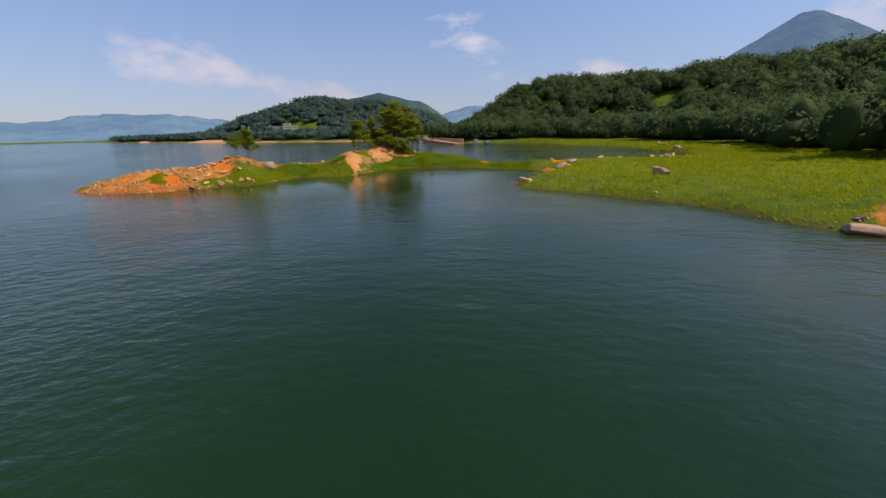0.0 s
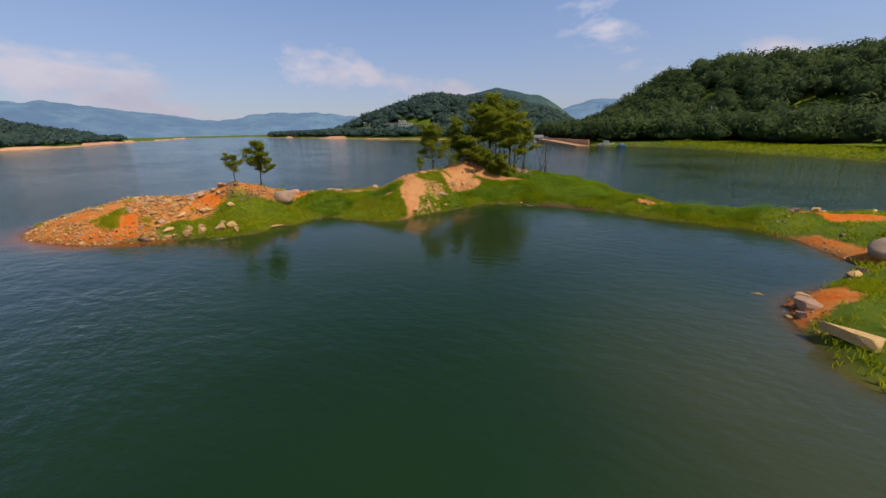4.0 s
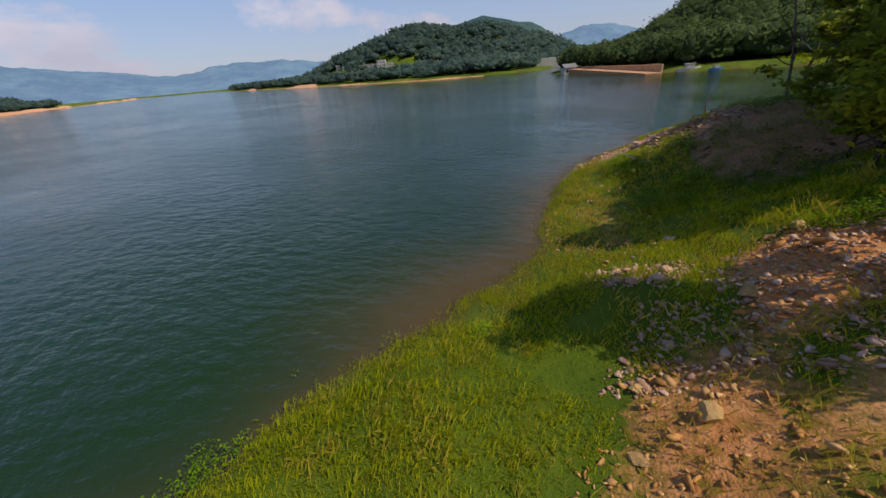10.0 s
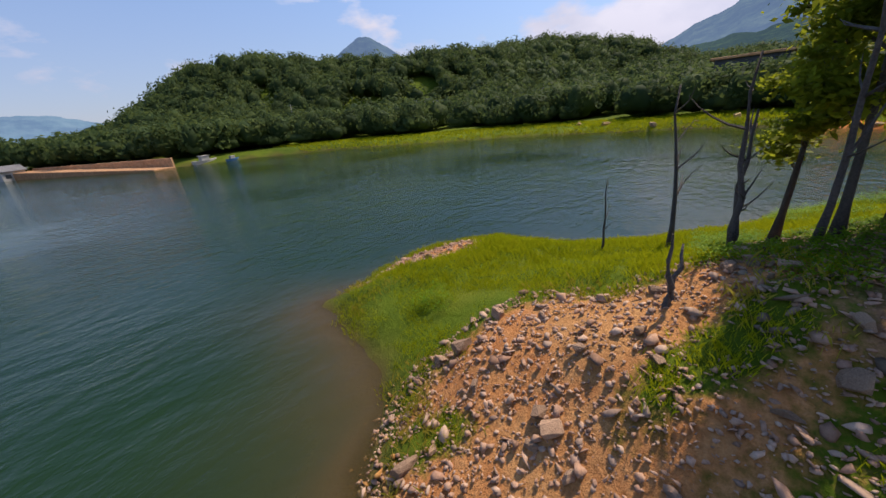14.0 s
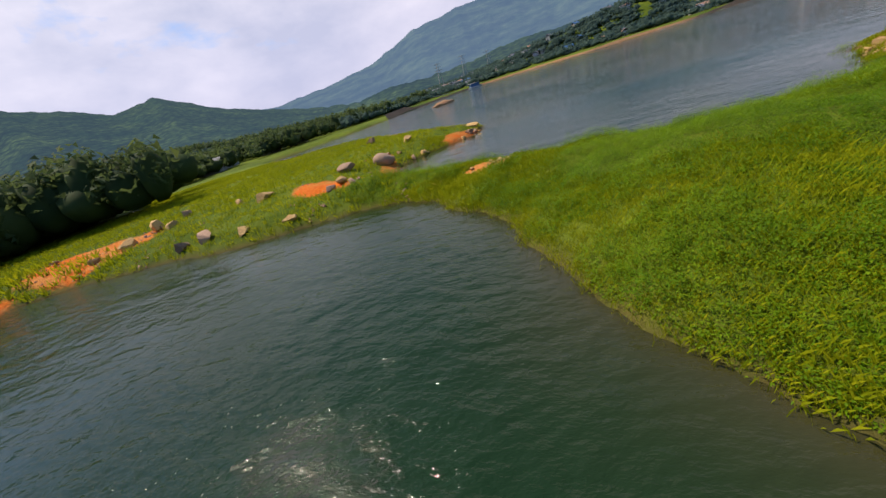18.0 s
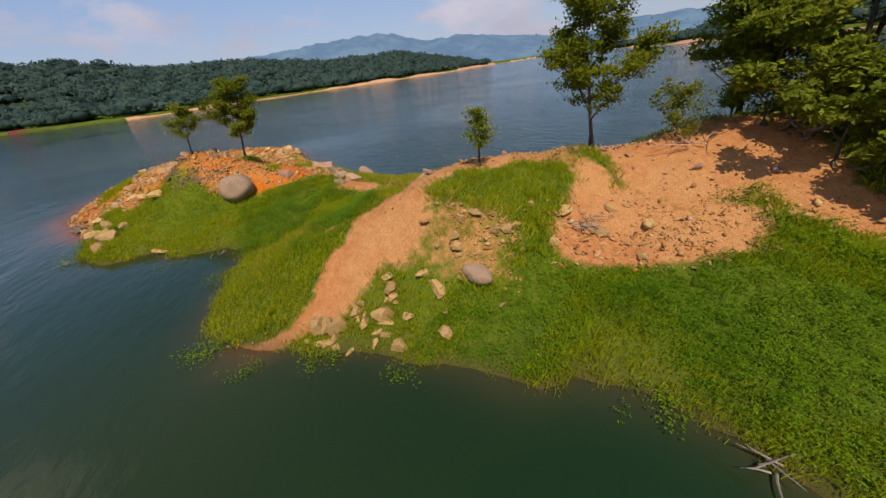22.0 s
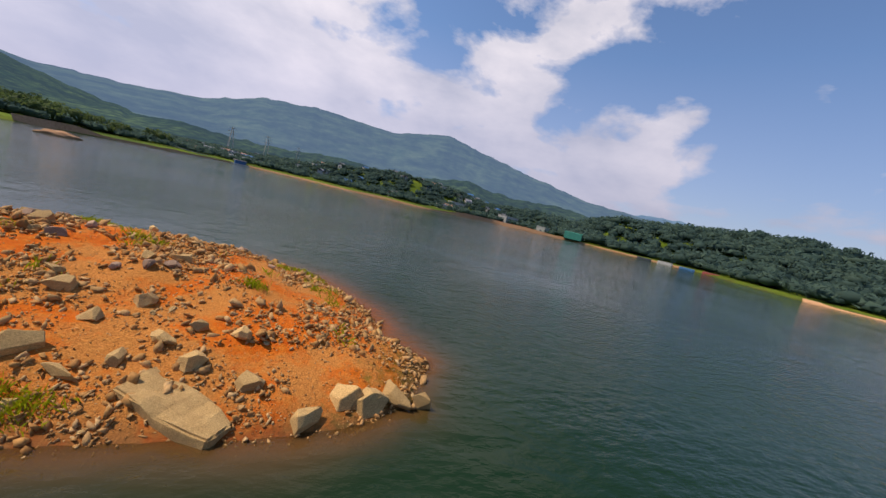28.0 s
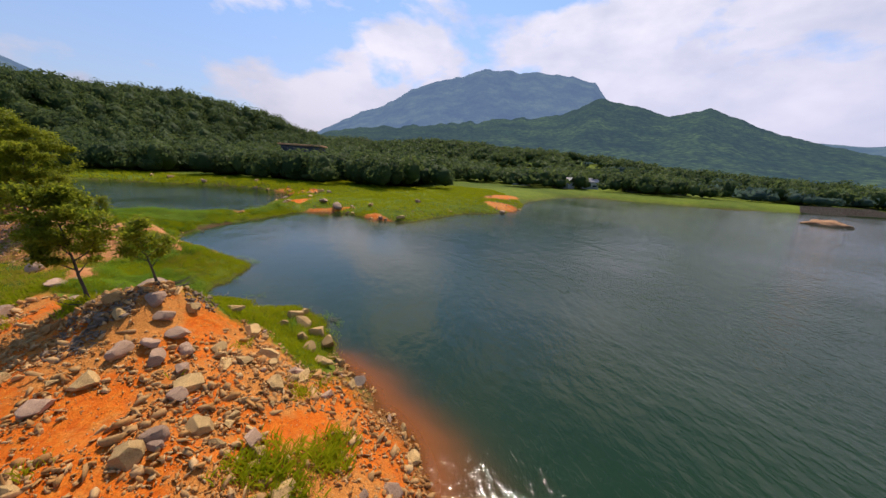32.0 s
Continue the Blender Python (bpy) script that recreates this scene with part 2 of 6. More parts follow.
def water_material():
    m, t, b = material("lake_water", 0.065)
    near = attribute(t, "shallow")
    c = t.nodes.new("ShaderNodeTexCoord")
    n = t.nodes.new("ShaderNodeTexNoise")
    n.inputs["Scale"].default_value, n.inputs["Detail"].default_value = 0.06, 3.0
    t.links.new(c.outputs["Object"], n.inputs["Vector"])
    deep = ramp(t, n.outputs["Fac"], (0.35, (0.006, 0.022, 0.006)), (0.65, (0.009, 0.028, 0.006)))
    deep = mixed(t, attribute(t, "pale_water").outputs["Fac"], deep, (0.075, 0.075, 0.030))
    f = t.nodes.new("ShaderNodeMapRange")
    f.inputs["From Min"].default_value, f.inputs["From Max"].default_value = 0.0, 0.6
    t.links.new(near.outputs["Fac"], f.inputs["Value"])
    silt = attribute(t, "silt")
    col = mixed(t, f.outputs[0], deep, mixed(t, silt.outputs["Fac"], (0.095, 0.068, 0.028), (0.30, 0.095, 0.020)))
    t.links.new(col, b.inputs["Base Color"])
    b.inputs["IOR"].default_value = 1.33
    # ripples: small wavelets in gusts, longer swell
    rip = t.nodes.new("ShaderNodeMapping")
    rip.inputs["Scale"].default_value, rip.inputs["Rotation"].default_value = (0.7, 1.35, 1.0), (0, 0, radians(35))
    t.links.new(c.outputs["Object"], rip.inputs["Vector"])
    w1 = t.nodes.new("ShaderNodeTexNoise")
    w1.inputs["Scale"].default_value, w1.inputs["Detail"].default_value, w1.inputs["Roughness"].default_value = 1.5, 5.0, 0.55
    t.links.new(rip.outputs[0], w1.inputs["Vector"])
    gust = ramp(t, noise_node(t, 0.035, 3.0), (0.38, (0.32, 0.32, 0.32)), (0.62, (1, 1, 1)))
    calm = maths(t, "SUBTRACT", 1.0, maths(t, "MULTIPLY", attribute(t, "lee").outputs["Fac"], 0.8))
    w2 = t.nodes.new("ShaderNodeTexNoise")
    w2.inputs["Scale"].default_value, w2.inputs["Detail"].default_value = 0.4, 3.0
    t.links.new(rip.outputs[0], w2.inputs["Vector"])
    wave = maths(t, "ADD", maths(t, "MULTIPLY", w1.outputs["Fac"], gust), maths(t, "MULTIPLY", w2.outputs["Fac"], 0.8))
    bump(t, b, maths(t, "MULTIPLY", wave, calm), 0.8, 0.18)
    clear = t.nodes.new("ShaderNodeBsdfTransparent")
    clear.inputs["Color"].default_value = (0.72, 0.70, 0.55, 1)
    mix = t.nodes.new("ShaderNodeMixShader")
    t.links.new(maths(t, "MULTIPLY", maths(t, "POWER", near.outputs["Fac"], 1.5), 0.85), mix.inputs[0])
    t.links.new(b.outputs[0], mix.inputs[1])
    t.links.new(clear.outputs[0], mix.inputs[2])
    t.links.new(mix.outputs[0], t.nodes["Material Output"].inputs["Surface"])
    return m


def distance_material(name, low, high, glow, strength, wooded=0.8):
    """Far ranges seen through miles of air: a backdrop, partly glowing, its haze painted as emission."""
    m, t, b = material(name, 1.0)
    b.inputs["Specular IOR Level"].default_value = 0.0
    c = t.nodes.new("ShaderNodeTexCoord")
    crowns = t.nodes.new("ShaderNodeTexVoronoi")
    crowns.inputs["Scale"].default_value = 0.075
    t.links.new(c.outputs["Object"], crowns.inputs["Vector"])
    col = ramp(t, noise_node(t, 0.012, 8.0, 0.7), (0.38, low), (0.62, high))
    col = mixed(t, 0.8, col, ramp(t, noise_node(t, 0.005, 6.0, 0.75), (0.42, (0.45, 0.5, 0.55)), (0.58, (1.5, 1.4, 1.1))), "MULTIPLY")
    # crown tops lightened and gaps darkened: shade between the trees, put into the colour
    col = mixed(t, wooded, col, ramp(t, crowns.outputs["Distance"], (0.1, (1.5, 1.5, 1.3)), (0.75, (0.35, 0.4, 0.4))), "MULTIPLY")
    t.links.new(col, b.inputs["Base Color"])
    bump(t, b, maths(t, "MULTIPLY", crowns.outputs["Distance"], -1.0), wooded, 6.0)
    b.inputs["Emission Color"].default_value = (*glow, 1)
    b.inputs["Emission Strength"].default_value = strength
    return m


GROUND, WATER = ground_material(), water_material()
BARK = speckled("bark", (0.045, 0.035, 0.027), (0.13, 0.10, 0.075), 5, 0.95, 30, 0.9, 0.03)
DEADWOOD = speckled("dead_wood", (0.04, 0.03, 0.026), (0.12, 0.10, 0.09), 4, 0.95, 25, 0.8, 0.02)
DRIFTWOOD = speckled("driftwood", (0.16, 0.13, 0.10), (0.30, 0.25, 0.20), 5, 0.95, 25, 0.6, 0.02)
OAK = foliage("oak_leaves", (0.085, 0.13, 0.010), (0.175, 0.23, 0.016), (0.34, 0.355, 0.026), 0.5, 0.62)
BRIGHT = foliage("bright_leaves", (0.09, 0.135, 0.010), (0.18, 0.235, 0.016), (0.32, 0.34, 0.03), 0.5, 0.45)
GRASS = foliage("grass_blades", (0.185, 0.255, 0.004), (0.285, 0.355, 0.006), (0.44, 0.43, 0.012), 0.6, 0.4)
DRYGRASS = foliage("dry_grass", (0.25, 0.255, 0.015), (0.36, 0.34, 0.03), (0.50, 0.37, 0.06), 0.7, 0.35)
WEED = foliage("weed_leaves", (0.060, 0.150, 0.004), (0.115, 0.245, 0.006), (0.235, 0.335, 0.010), 0.55, 0.35, 0.9)
# forest greens blued, and paled for the far woods, to paint in haze
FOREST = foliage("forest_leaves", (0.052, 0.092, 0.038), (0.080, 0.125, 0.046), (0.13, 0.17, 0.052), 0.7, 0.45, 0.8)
FOREST_HAZE = foliage("hazy_far_leaves", (0.072, 0.125, 0.11), (0.085, 0.145, 0.12), (0.11, 0.165, 0.125), 0.8, 0.5, 0.45)
ROCK = speckled("granite", (0.24, 0.15, 0.09), (0.39, 0.265, 0.17), 2.2, 0.9, 28, 0.7, 0.02, 0.2)
TANROCK = speckled("tan_rock", (0.33, 0.18, 0.055), (0.61, 0.40, 0.16), 2.5, 0.9, 25, 0.8, 0.03, 0.25)
PINKROCK = speckled("pink_rock", (0.25, 0.145, 0.09), (0.45, 0.29, 0.185), 2.5, 0.9, 25, 0.8, 0.03, 0.3)
DARKROCK = speckled("dark_rock", (0.13, 0.095, 0.07), (0.27, 0.20, 0.15), 2.5, 0.9, 25, 0.8, 0.03, 0.3)
PLASTER = speckled("white_plaster", (0.33, 0.32, 0.30), (0.50, 0.49, 0.46), 0.8, 0.8, 8, 0.1, 0.01, 0.15)
SLATE = speckled("roof_slate", (0.10, 0.11, 0.13), (0.22, 0.22, 0.24), 1.5, 0.7, 10, 0.3, 0.02, 0.35)
RUST_ROOF = speckled("rust_roof", (0.34, 0.17, 0.10), (0.50, 0.30, 0.20), 1.5, 0.7, 10, 0.3, 0.02, 0.3)
STEEL = speckled("dark_steel", (0.03, 0.035, 0.05), (0.07, 0.08, 0.10), 1.0, 0.5, 10, 0.2, 0.01)
CONCRETE = speckled("concrete", (0.34, 0.32, 0.29), (0.52, 0.50, 0.46), 1.2, 0.9, 14, 0.4, 0.02)
EARTH = speckled("bare_earth", (0.44, 0.20, 0.08), (0.58, 0.34, 0.18), 0.15, 0.95, 1.5, 0.5, 0.1)
GREENROOF = speckled("green_net", (0.02, 0.16, 0.12), (0.04, 0.24, 0.17), 0.5, 0.7, 4, 0.2, 0.02)
WINDOW, _t, _b = material("window_glass", 0.1)
_b.inputs["Base Color"].default_value = (0.03, 0.04, 0.05, 1)
BLUE_PAINT = speckled("blue_paint", (0.03, 0.10, 0.24), (0.05, 0.16, 0.34), 1.0, 0.5, 8, 0.1, 0.01)
RED_PAINT = speckled("red_paint", (0.30, 0.05, 0.05), (0.42, 0.09, 0.07), 1.0, 0.6, 8, 0.1, 0.01)
YELLOW = speckled("yellow_plastic", (0.55, 0.38, 0.03), (0.7, 0.5, 0.05), 4, 0.4, 20, 0.2, 0.01)
# bluish emission painted in as the air's haze over each range
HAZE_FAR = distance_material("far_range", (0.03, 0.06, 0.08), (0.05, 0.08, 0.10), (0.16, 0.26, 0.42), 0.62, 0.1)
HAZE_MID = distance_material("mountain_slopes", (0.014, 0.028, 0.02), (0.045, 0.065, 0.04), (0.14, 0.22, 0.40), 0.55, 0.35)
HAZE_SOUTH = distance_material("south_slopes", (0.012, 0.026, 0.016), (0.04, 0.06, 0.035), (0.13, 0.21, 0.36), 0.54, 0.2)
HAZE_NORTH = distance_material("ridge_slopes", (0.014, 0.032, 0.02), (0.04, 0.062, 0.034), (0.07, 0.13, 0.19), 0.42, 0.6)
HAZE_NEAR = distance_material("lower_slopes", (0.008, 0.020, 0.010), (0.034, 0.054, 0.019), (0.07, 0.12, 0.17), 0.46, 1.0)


# ---- tools ----
def tube(bm, points, radii, sides=6):
    """A round bar through points."""
    rings = []
    for i, p in enumerate(points):
        a = points[max(i - 1, 0)]
        b = points[min(i + 1, len(points) - 1)]
        q = (Vector(b) - Vector(a)).to_track_quat("Z", "Y")
        rings.append([bm.verts.new(Vector(p) + q @ Vector((radii[i] * math.cos(k * math.tau / sides), radii[i] * math.sin(k * math.tau / sides), 0))) for k in range(sides)])
    for r, s in zip(rings, rings[1:]):
        for k in range(sides):
            bm.faces.new((r[k], r[(k + 1) % sides], s[(k + 1) % sides], s[k]))
    bm.faces.new(rings[0][::-1])
    bm.faces.new(rings[-1])


def box(bm, lo, hi, bevel=0.0):
    geom = bmesh.ops.create_cube(bm, size=1.0)["verts"]
    for v in geom:
        v.co = Vector([lo[i] + (v.co[i] + 0.5) * (hi[i] - lo[i]) for i in range(3)])
    if bevel:
        edges = {e for v in geom for e in v.link_edges}
        bmesh.ops.bevel(bm, geom=list(edges), offset=bevel, segments=1, affect="EDGES")


def mesh_of(name, bm, mat, smooth=False):
    me = bpy.data.meshes.new(name)
    bm.to_mesh(me)
    bm.free()
    me.materials.append(mat)
    if smooth:
        me.shade_smooth()
    return me


def part(name, bm, mat, parent, label="", smooth=False):
    ob = new(name, bm if isinstance(bm, bpy.types.Mesh) else mesh_of(name, bm, mat, smooth))
    ob.parent = parent
    if label:
        tagged(ob, label)
    return ob


def group_at(name, x, y, z, turn=0.0):
    ob = new(name)
    ob.empty_display_size = 0.3
    ob.matrix_basis = pose(x, y, z, 0, 0, turn)
    return ob


def mesh_np(name, verts, faces, mat, smooth=False):
    """A mesh from arrays: verts (n, 3), faces (m, k)."""
    me = bpy.data.meshes.new(name)
    verts, faces = np.asarray(verts, np.float32), np.asarray(faces, np.int32)
    me.vertices.add(len(verts))
    me.vertices.foreach_set("co", verts.ravel())
    k = faces.shape[1]
    me.loops.add(faces.size)
    me.loops.foreach_set("vertex_index", faces.ravel())
    me.polygons.add(len(faces))
    me.polygons.foreach_set("loop_start", np.arange(0, faces.size, k, dtype=np.int32))
    if smooth:
        me.polygons.foreach_set("use_smooth", np.ones(len(faces), bool))
    me.update(calc_edges=True)
    me.materials.append(mat)
    return me


def lattice(ix, iy, seed):
    h = (ix * 374761393 + iy * 668265263 + seed * 982451653) & 0xFFFFFFFF
    h = ((h ^ (h >> 13)) * 1274126177) & 0xFFFFFFFF
    return ((h ^ (h >> 16)) & 0xFFFF) / 65535.0


def vnoise(x, y, size, seed=1, octaves=3):
    """Smooth noise from 0 to 1 with patches of that size in metres."""
    total, amp, norm = 0.0, 1.0, 0.0
    for o in range(octaves):
        u, v = np.asarray(x, float) / size * 2**o + 1000.0, np.asarray(y, float) / size * 2**o + 1000.0
        ix, iy = np.floor(u).astype(np.int64), np.floor(v).astype(np.int64)
        fx, fy = u - ix, v - iy
        fx, fy = fx * fx * (3 - 2 * fx), fy * fy * (3 - 2 * fy)
        s = seed + 31 * o
        a = lattice(ix, iy, s) * (1 - fx) + lattice(ix + 1, iy, s) * fx
        b = lattice(ix, iy + 1, s) * (1 - fx) + lattice(ix + 1, iy + 1, s) * fx
        total, norm, amp = total + amp * (a * (1 - fy) + b * fy), norm + amp, amp * 0.5
    return total / norm


def toned(mesh, values, per):
    """Writes one tone for each plant, whose vertices lie together in runs of per."""
    lay = mesh.attributes.new("tone", "FLOAT", "POINT")
    lay.data.foreach_set("value", np.concatenate([np.repeat(v, p) for v, p in zip(values, per)]).astype(np.float32))
    return mesh


def smooth_step(lo, hi, v):
    s = np.clip((v - lo) / (hi - lo), 0, 1)
    return s * s * (3 - 2 * s)


# ---- the plan: the lake's outline, walked with the land outside ----
SPUR_SOUTH = [(-52, 57), (-52.6, 54), (-51, 48.6), (-48.5, 44.4), (-44.8, 42.2), (-41, 41.9), (-37.2, 42.9), (-33.8, 44.4), (-30.5, 46), (-27.5, 47.2), (-25.5, 48.4),
              (-25.7, 50.8), (-24.4, 52.4), (-24.3, 54.5), (-22.3, 55.6), (-19.6, 55.1), (-17, 55), (-15.2, 57)]
ISLE_SOUTH = [(-13.8, 59.2), (-12, 61.2), (-10.5, 63.8), (-8.2, 65.7), (-5.4, 65.9), (-2.5, 65.6), (0, 64.6), (4, 63.6), (9, 60.9), (12.6, 59.4), (15.2, 57.4),
              (15.9, 54.5), (15.4, 52), (13.3, 49.3), (11, 47.2), (9.3, 44.8), (8.3, 42.2), (8.6, 39.8)]
MAIN_SOUTH = [(11.9, 37.5), (15.8, 33.4), (20, 30.6), (21.9, 26.5), (24, 21.2), (26.6, 17.5), (34, 13), (55, 2), (77, -18), (86, -36), (74, -60), (62, -76),
              (64, -110), (53, -160), (40, -215), (24, -264), (-20, -245), (-60, -210), (-120, -190), (-200, -230), (-290, -205), (-330, -130)]
FAR_SHORE = [(-285, -40), (-341, 26), (-398, 118), (-470, 250), (-600, 350), (-800, 560), (-1150, 900), (-1000, 980), (-640, 680), (-420, 520), (-270, 420),
             (-170, 355), (-110, 322), (-60, 318), (-30, 330), (-20, 420), (0, 420), (-6, 330), (-24, 262), (-20, 248), (-8, 226), (2, 208), (10, 190), (22, 187)]
BAY = [(40, 170), (50, 141), (59, 118), (57, 104), (60, 90), (55, 78), (46, 69), (39, 66), (30, 65.4), (23, 66), (15.5, 64.8), (12.5, 65.2), (10, 66.2),
       (8.2, 69.6), (6.6, 71.9), (5.3, 77.2), (4.3, 78.9), (2.9, 80.9), (-0.3, 83.4), (-2.9, 85.0), (-4.8, 87), (-6.3, 90)]
NORTH = [(-6.5, 93), (-9, 95.4), (-12.5, 96.4), (-15.6, 95.8), (-16.3, 93.4), (-18, 91), (-20, 88), (-21.3, 85), (-22.2, 82), (-22.4, 79), (-22.8, 75.5), (-25.2, 71),
         (-27.3, 68), (-29.0, 65.2), (-31, 63.1), (-33, 61.6), (-36.5, 60), (-39, 59.6), (-42, 58.6), (-45, 58.3), (-48, 58.3), (-50, 57.6)]
LAKE = np.array(SPUR_SOUTH + ISLE_SOUTH + MAIN_SOUTH + FAR_SHORE + BAY + NORTH, float)


def shore_distance(x, y):
    """Metres to the shore: above 0 on land, below 0 on the lake."""
    x, y = np.asarray(x, float).ravel(), np.asarray(y, float).ravel()
    out = np.empty(len(x))
    wave = (vnoise(x, y, 2.6, 71) - 0.5) * 1.5 + (vnoise(x, y, 0.7, 72) - 0.5) * 0.35
    a, b = LAKE, np.roll(LAKE, -1, axis=0)
    e = b - a
    for i in range(0, len(x), 20000):
        px, py = x[i:i + 20000, None], y[i:i + 20000, None]
        s = np.clip(((px - a[:, 0]) * e[:, 0] + (py - a[:, 1]) * e[:, 1]) / (e**2).sum(1), 0, 1)
        d = np.sqrt(((px - a[:, 0] - s * e[:, 0]) ** 2 + (py - a[:, 1] - s * e[:, 1]) ** 2).min(1))
        cross = ((a[:, 1] > py) != (b[:, 1] > py)) & (px < (b[:, 0] - a[:, 0]) * (py - a[:, 1]) / np.where(e[:, 1] == 0, 1e-9, e[:, 1]) + a[:, 0])
        out[i:i + 20000] = np.where(cross.sum(1) % 2 == 1, -d, d)
    return out + wave * np.exp(-(out / 8) ** 2)


def along(x, y, line):
    """Distance to a polyline of (x, y, value) and the value there."""
    best, value = np.full(len(x), 1e9), np.zeros(len(x))
    for (ax, ay, av), (bx, by, bv) in zip(line, line[1:]):
        ex, ey = bx - ax, by - ay
        s = np.clip(((x - ax) * ex + (y - ay) * ey) / (ex * ex + ey * ey), 0, 1)
        d = np.hypot(x - ax - s * ex, y - ay - s * ey)
        near = d < best
        best, value = np.where(near, d, best), np.where(near, av + s * (bv - av), value)
    return best, value


# ridges: x, y, height; then how wide the flank is
NEAR_RIDGES = [([(-45, 50.5, 0.15), (-41, 49.5, 0.7), (-37.5, 50.2, 0.85), (-35, 52, 0.7)], 4.2),
               ([(-33.6, 51.6, 0.8), (-31.6, 52.8, 2.0), (-31.1, 54.6, 1.6), (-30.6, 56.6, 0.9), (-29.6, 59.2, 0.45), (-26.6, 60.6, 0.6), (-24.2, 61.2, 0.35)], 2.4),
               ([(-15.4, 60.6, 1.55), (-16.2, 62.2, 2.1), (-17.3, 64.3, 2.0), (-16.6, 67, 1.75), (-16.2, 70, 1.7), (-14.5, 73, 2.1), (-11.8, 77, 2.3), (-13.6, 81, 2.4), (-14.8, 83.2, 2.1), (-16, 85.5, 1.35), (-16.6, 87.3, 0.85)], 3.2),
               ([(-8.5, 73, 0.5), (-7.5, 77, 0.7), (-8.5, 82, 0.5)], 5.0)]
HILLS = [([(26, 252, 22), (50, 274, 34), (90, 262, 30), (140, 225, 30), (200, 182, 32), (235, 140, 29), (262, 100, 15)], 62),
         ([(-372, 480, 2), (-345, 485, 9), (-302, 514, 24), (-258, 539, 34), (-225, 554, 44), (-191, 566, 49), (-150, 578, 42), (-105, 587, 49), (-61, 592, 36), (-27, 594, 28), (-5, 594, 17), (9, 593, 6)], 100),
         ([(70, -430, 9), (-20, -430, 15), (-120, -440, 19), (-220, -410, 20), (-330, -340, 16)], 110),
         ([(-770, 345, 16), (-640, 200, 31), (-600, 100, 27), (-560, 0, 34), (-540, -90, 39), (-500, -190, 44), (-440, -260, 38), (-390, -290, 32), (-350, -300, 12)], 120),
         ([(290, 70, 18), (340, 10, 27), (335, -60, 28), (300, -140, 22), (230, -200, 12), (160, -245, 6)], 110),
         ([(-60, -330, 20), (-120, -340, 26), (-200, -350, 22)], 60)]


def ground(x, y, fine=True):
    x, y = np.asarray(x, float).ravel(), np.asarray(y, float).ravel()
    d = shore_distance(x, y)
    land = 1.65 * (1 - np.exp(-np.clip(d, 0, None) / 3.1)) + 0.012 * np.clip(d - 12, 0, 90)
    for line, wide in NEAR_RIDGES:
        r, v = along(x, y, line)
        land += v * np.exp(-(r / wide) ** 2) * smooth_step(0.5, 4.0, d)
    for line, wide in HILLS:
        r, v = along(x, y, line)
        land = np.maximum(land, v * (0.8 + 0.4 * vnoise(x, y, 75, 19)) * np.exp(-((r / wide) ** 2)) * smooth_step(6, 95, d))
    if fine:
        near = np.exp(-(np.hypot(x + 10, y - 66) / 90) ** 2)
        rough = (vnoise(x, y, 3.2, 5) - 0.5) * 0.75 + (vnoise(x, y, 0.9, 9) - 0.5) * 0.3
        land += rough * near * smooth_step(0.2, 3, d)
    bed = -np.clip(-d, 0, None) * 0.34
    return np.where(d > 0, land, np.maximum(bed, -7.0))


def blob(x, y, cx, cy, rx, ry, turn=0.0):
    c, s = math.cos(radians(turn)), math.sin(radians(turn))
    u, v = ((x - cx) * c + (y - cy) * s) / rx, (-(x - cx) * s + (y - cy) * c) / ry
    return np.exp(-(u * u + v * v) ** 1.5)


def mud_at(x, y):
    """Where a strip of bare brown mud lies between the weeds and the cove."""
    return smooth_step(-7.5, -5, x) * smooth_step(5, 2, x) * smooth_step(68.5, 67, y)


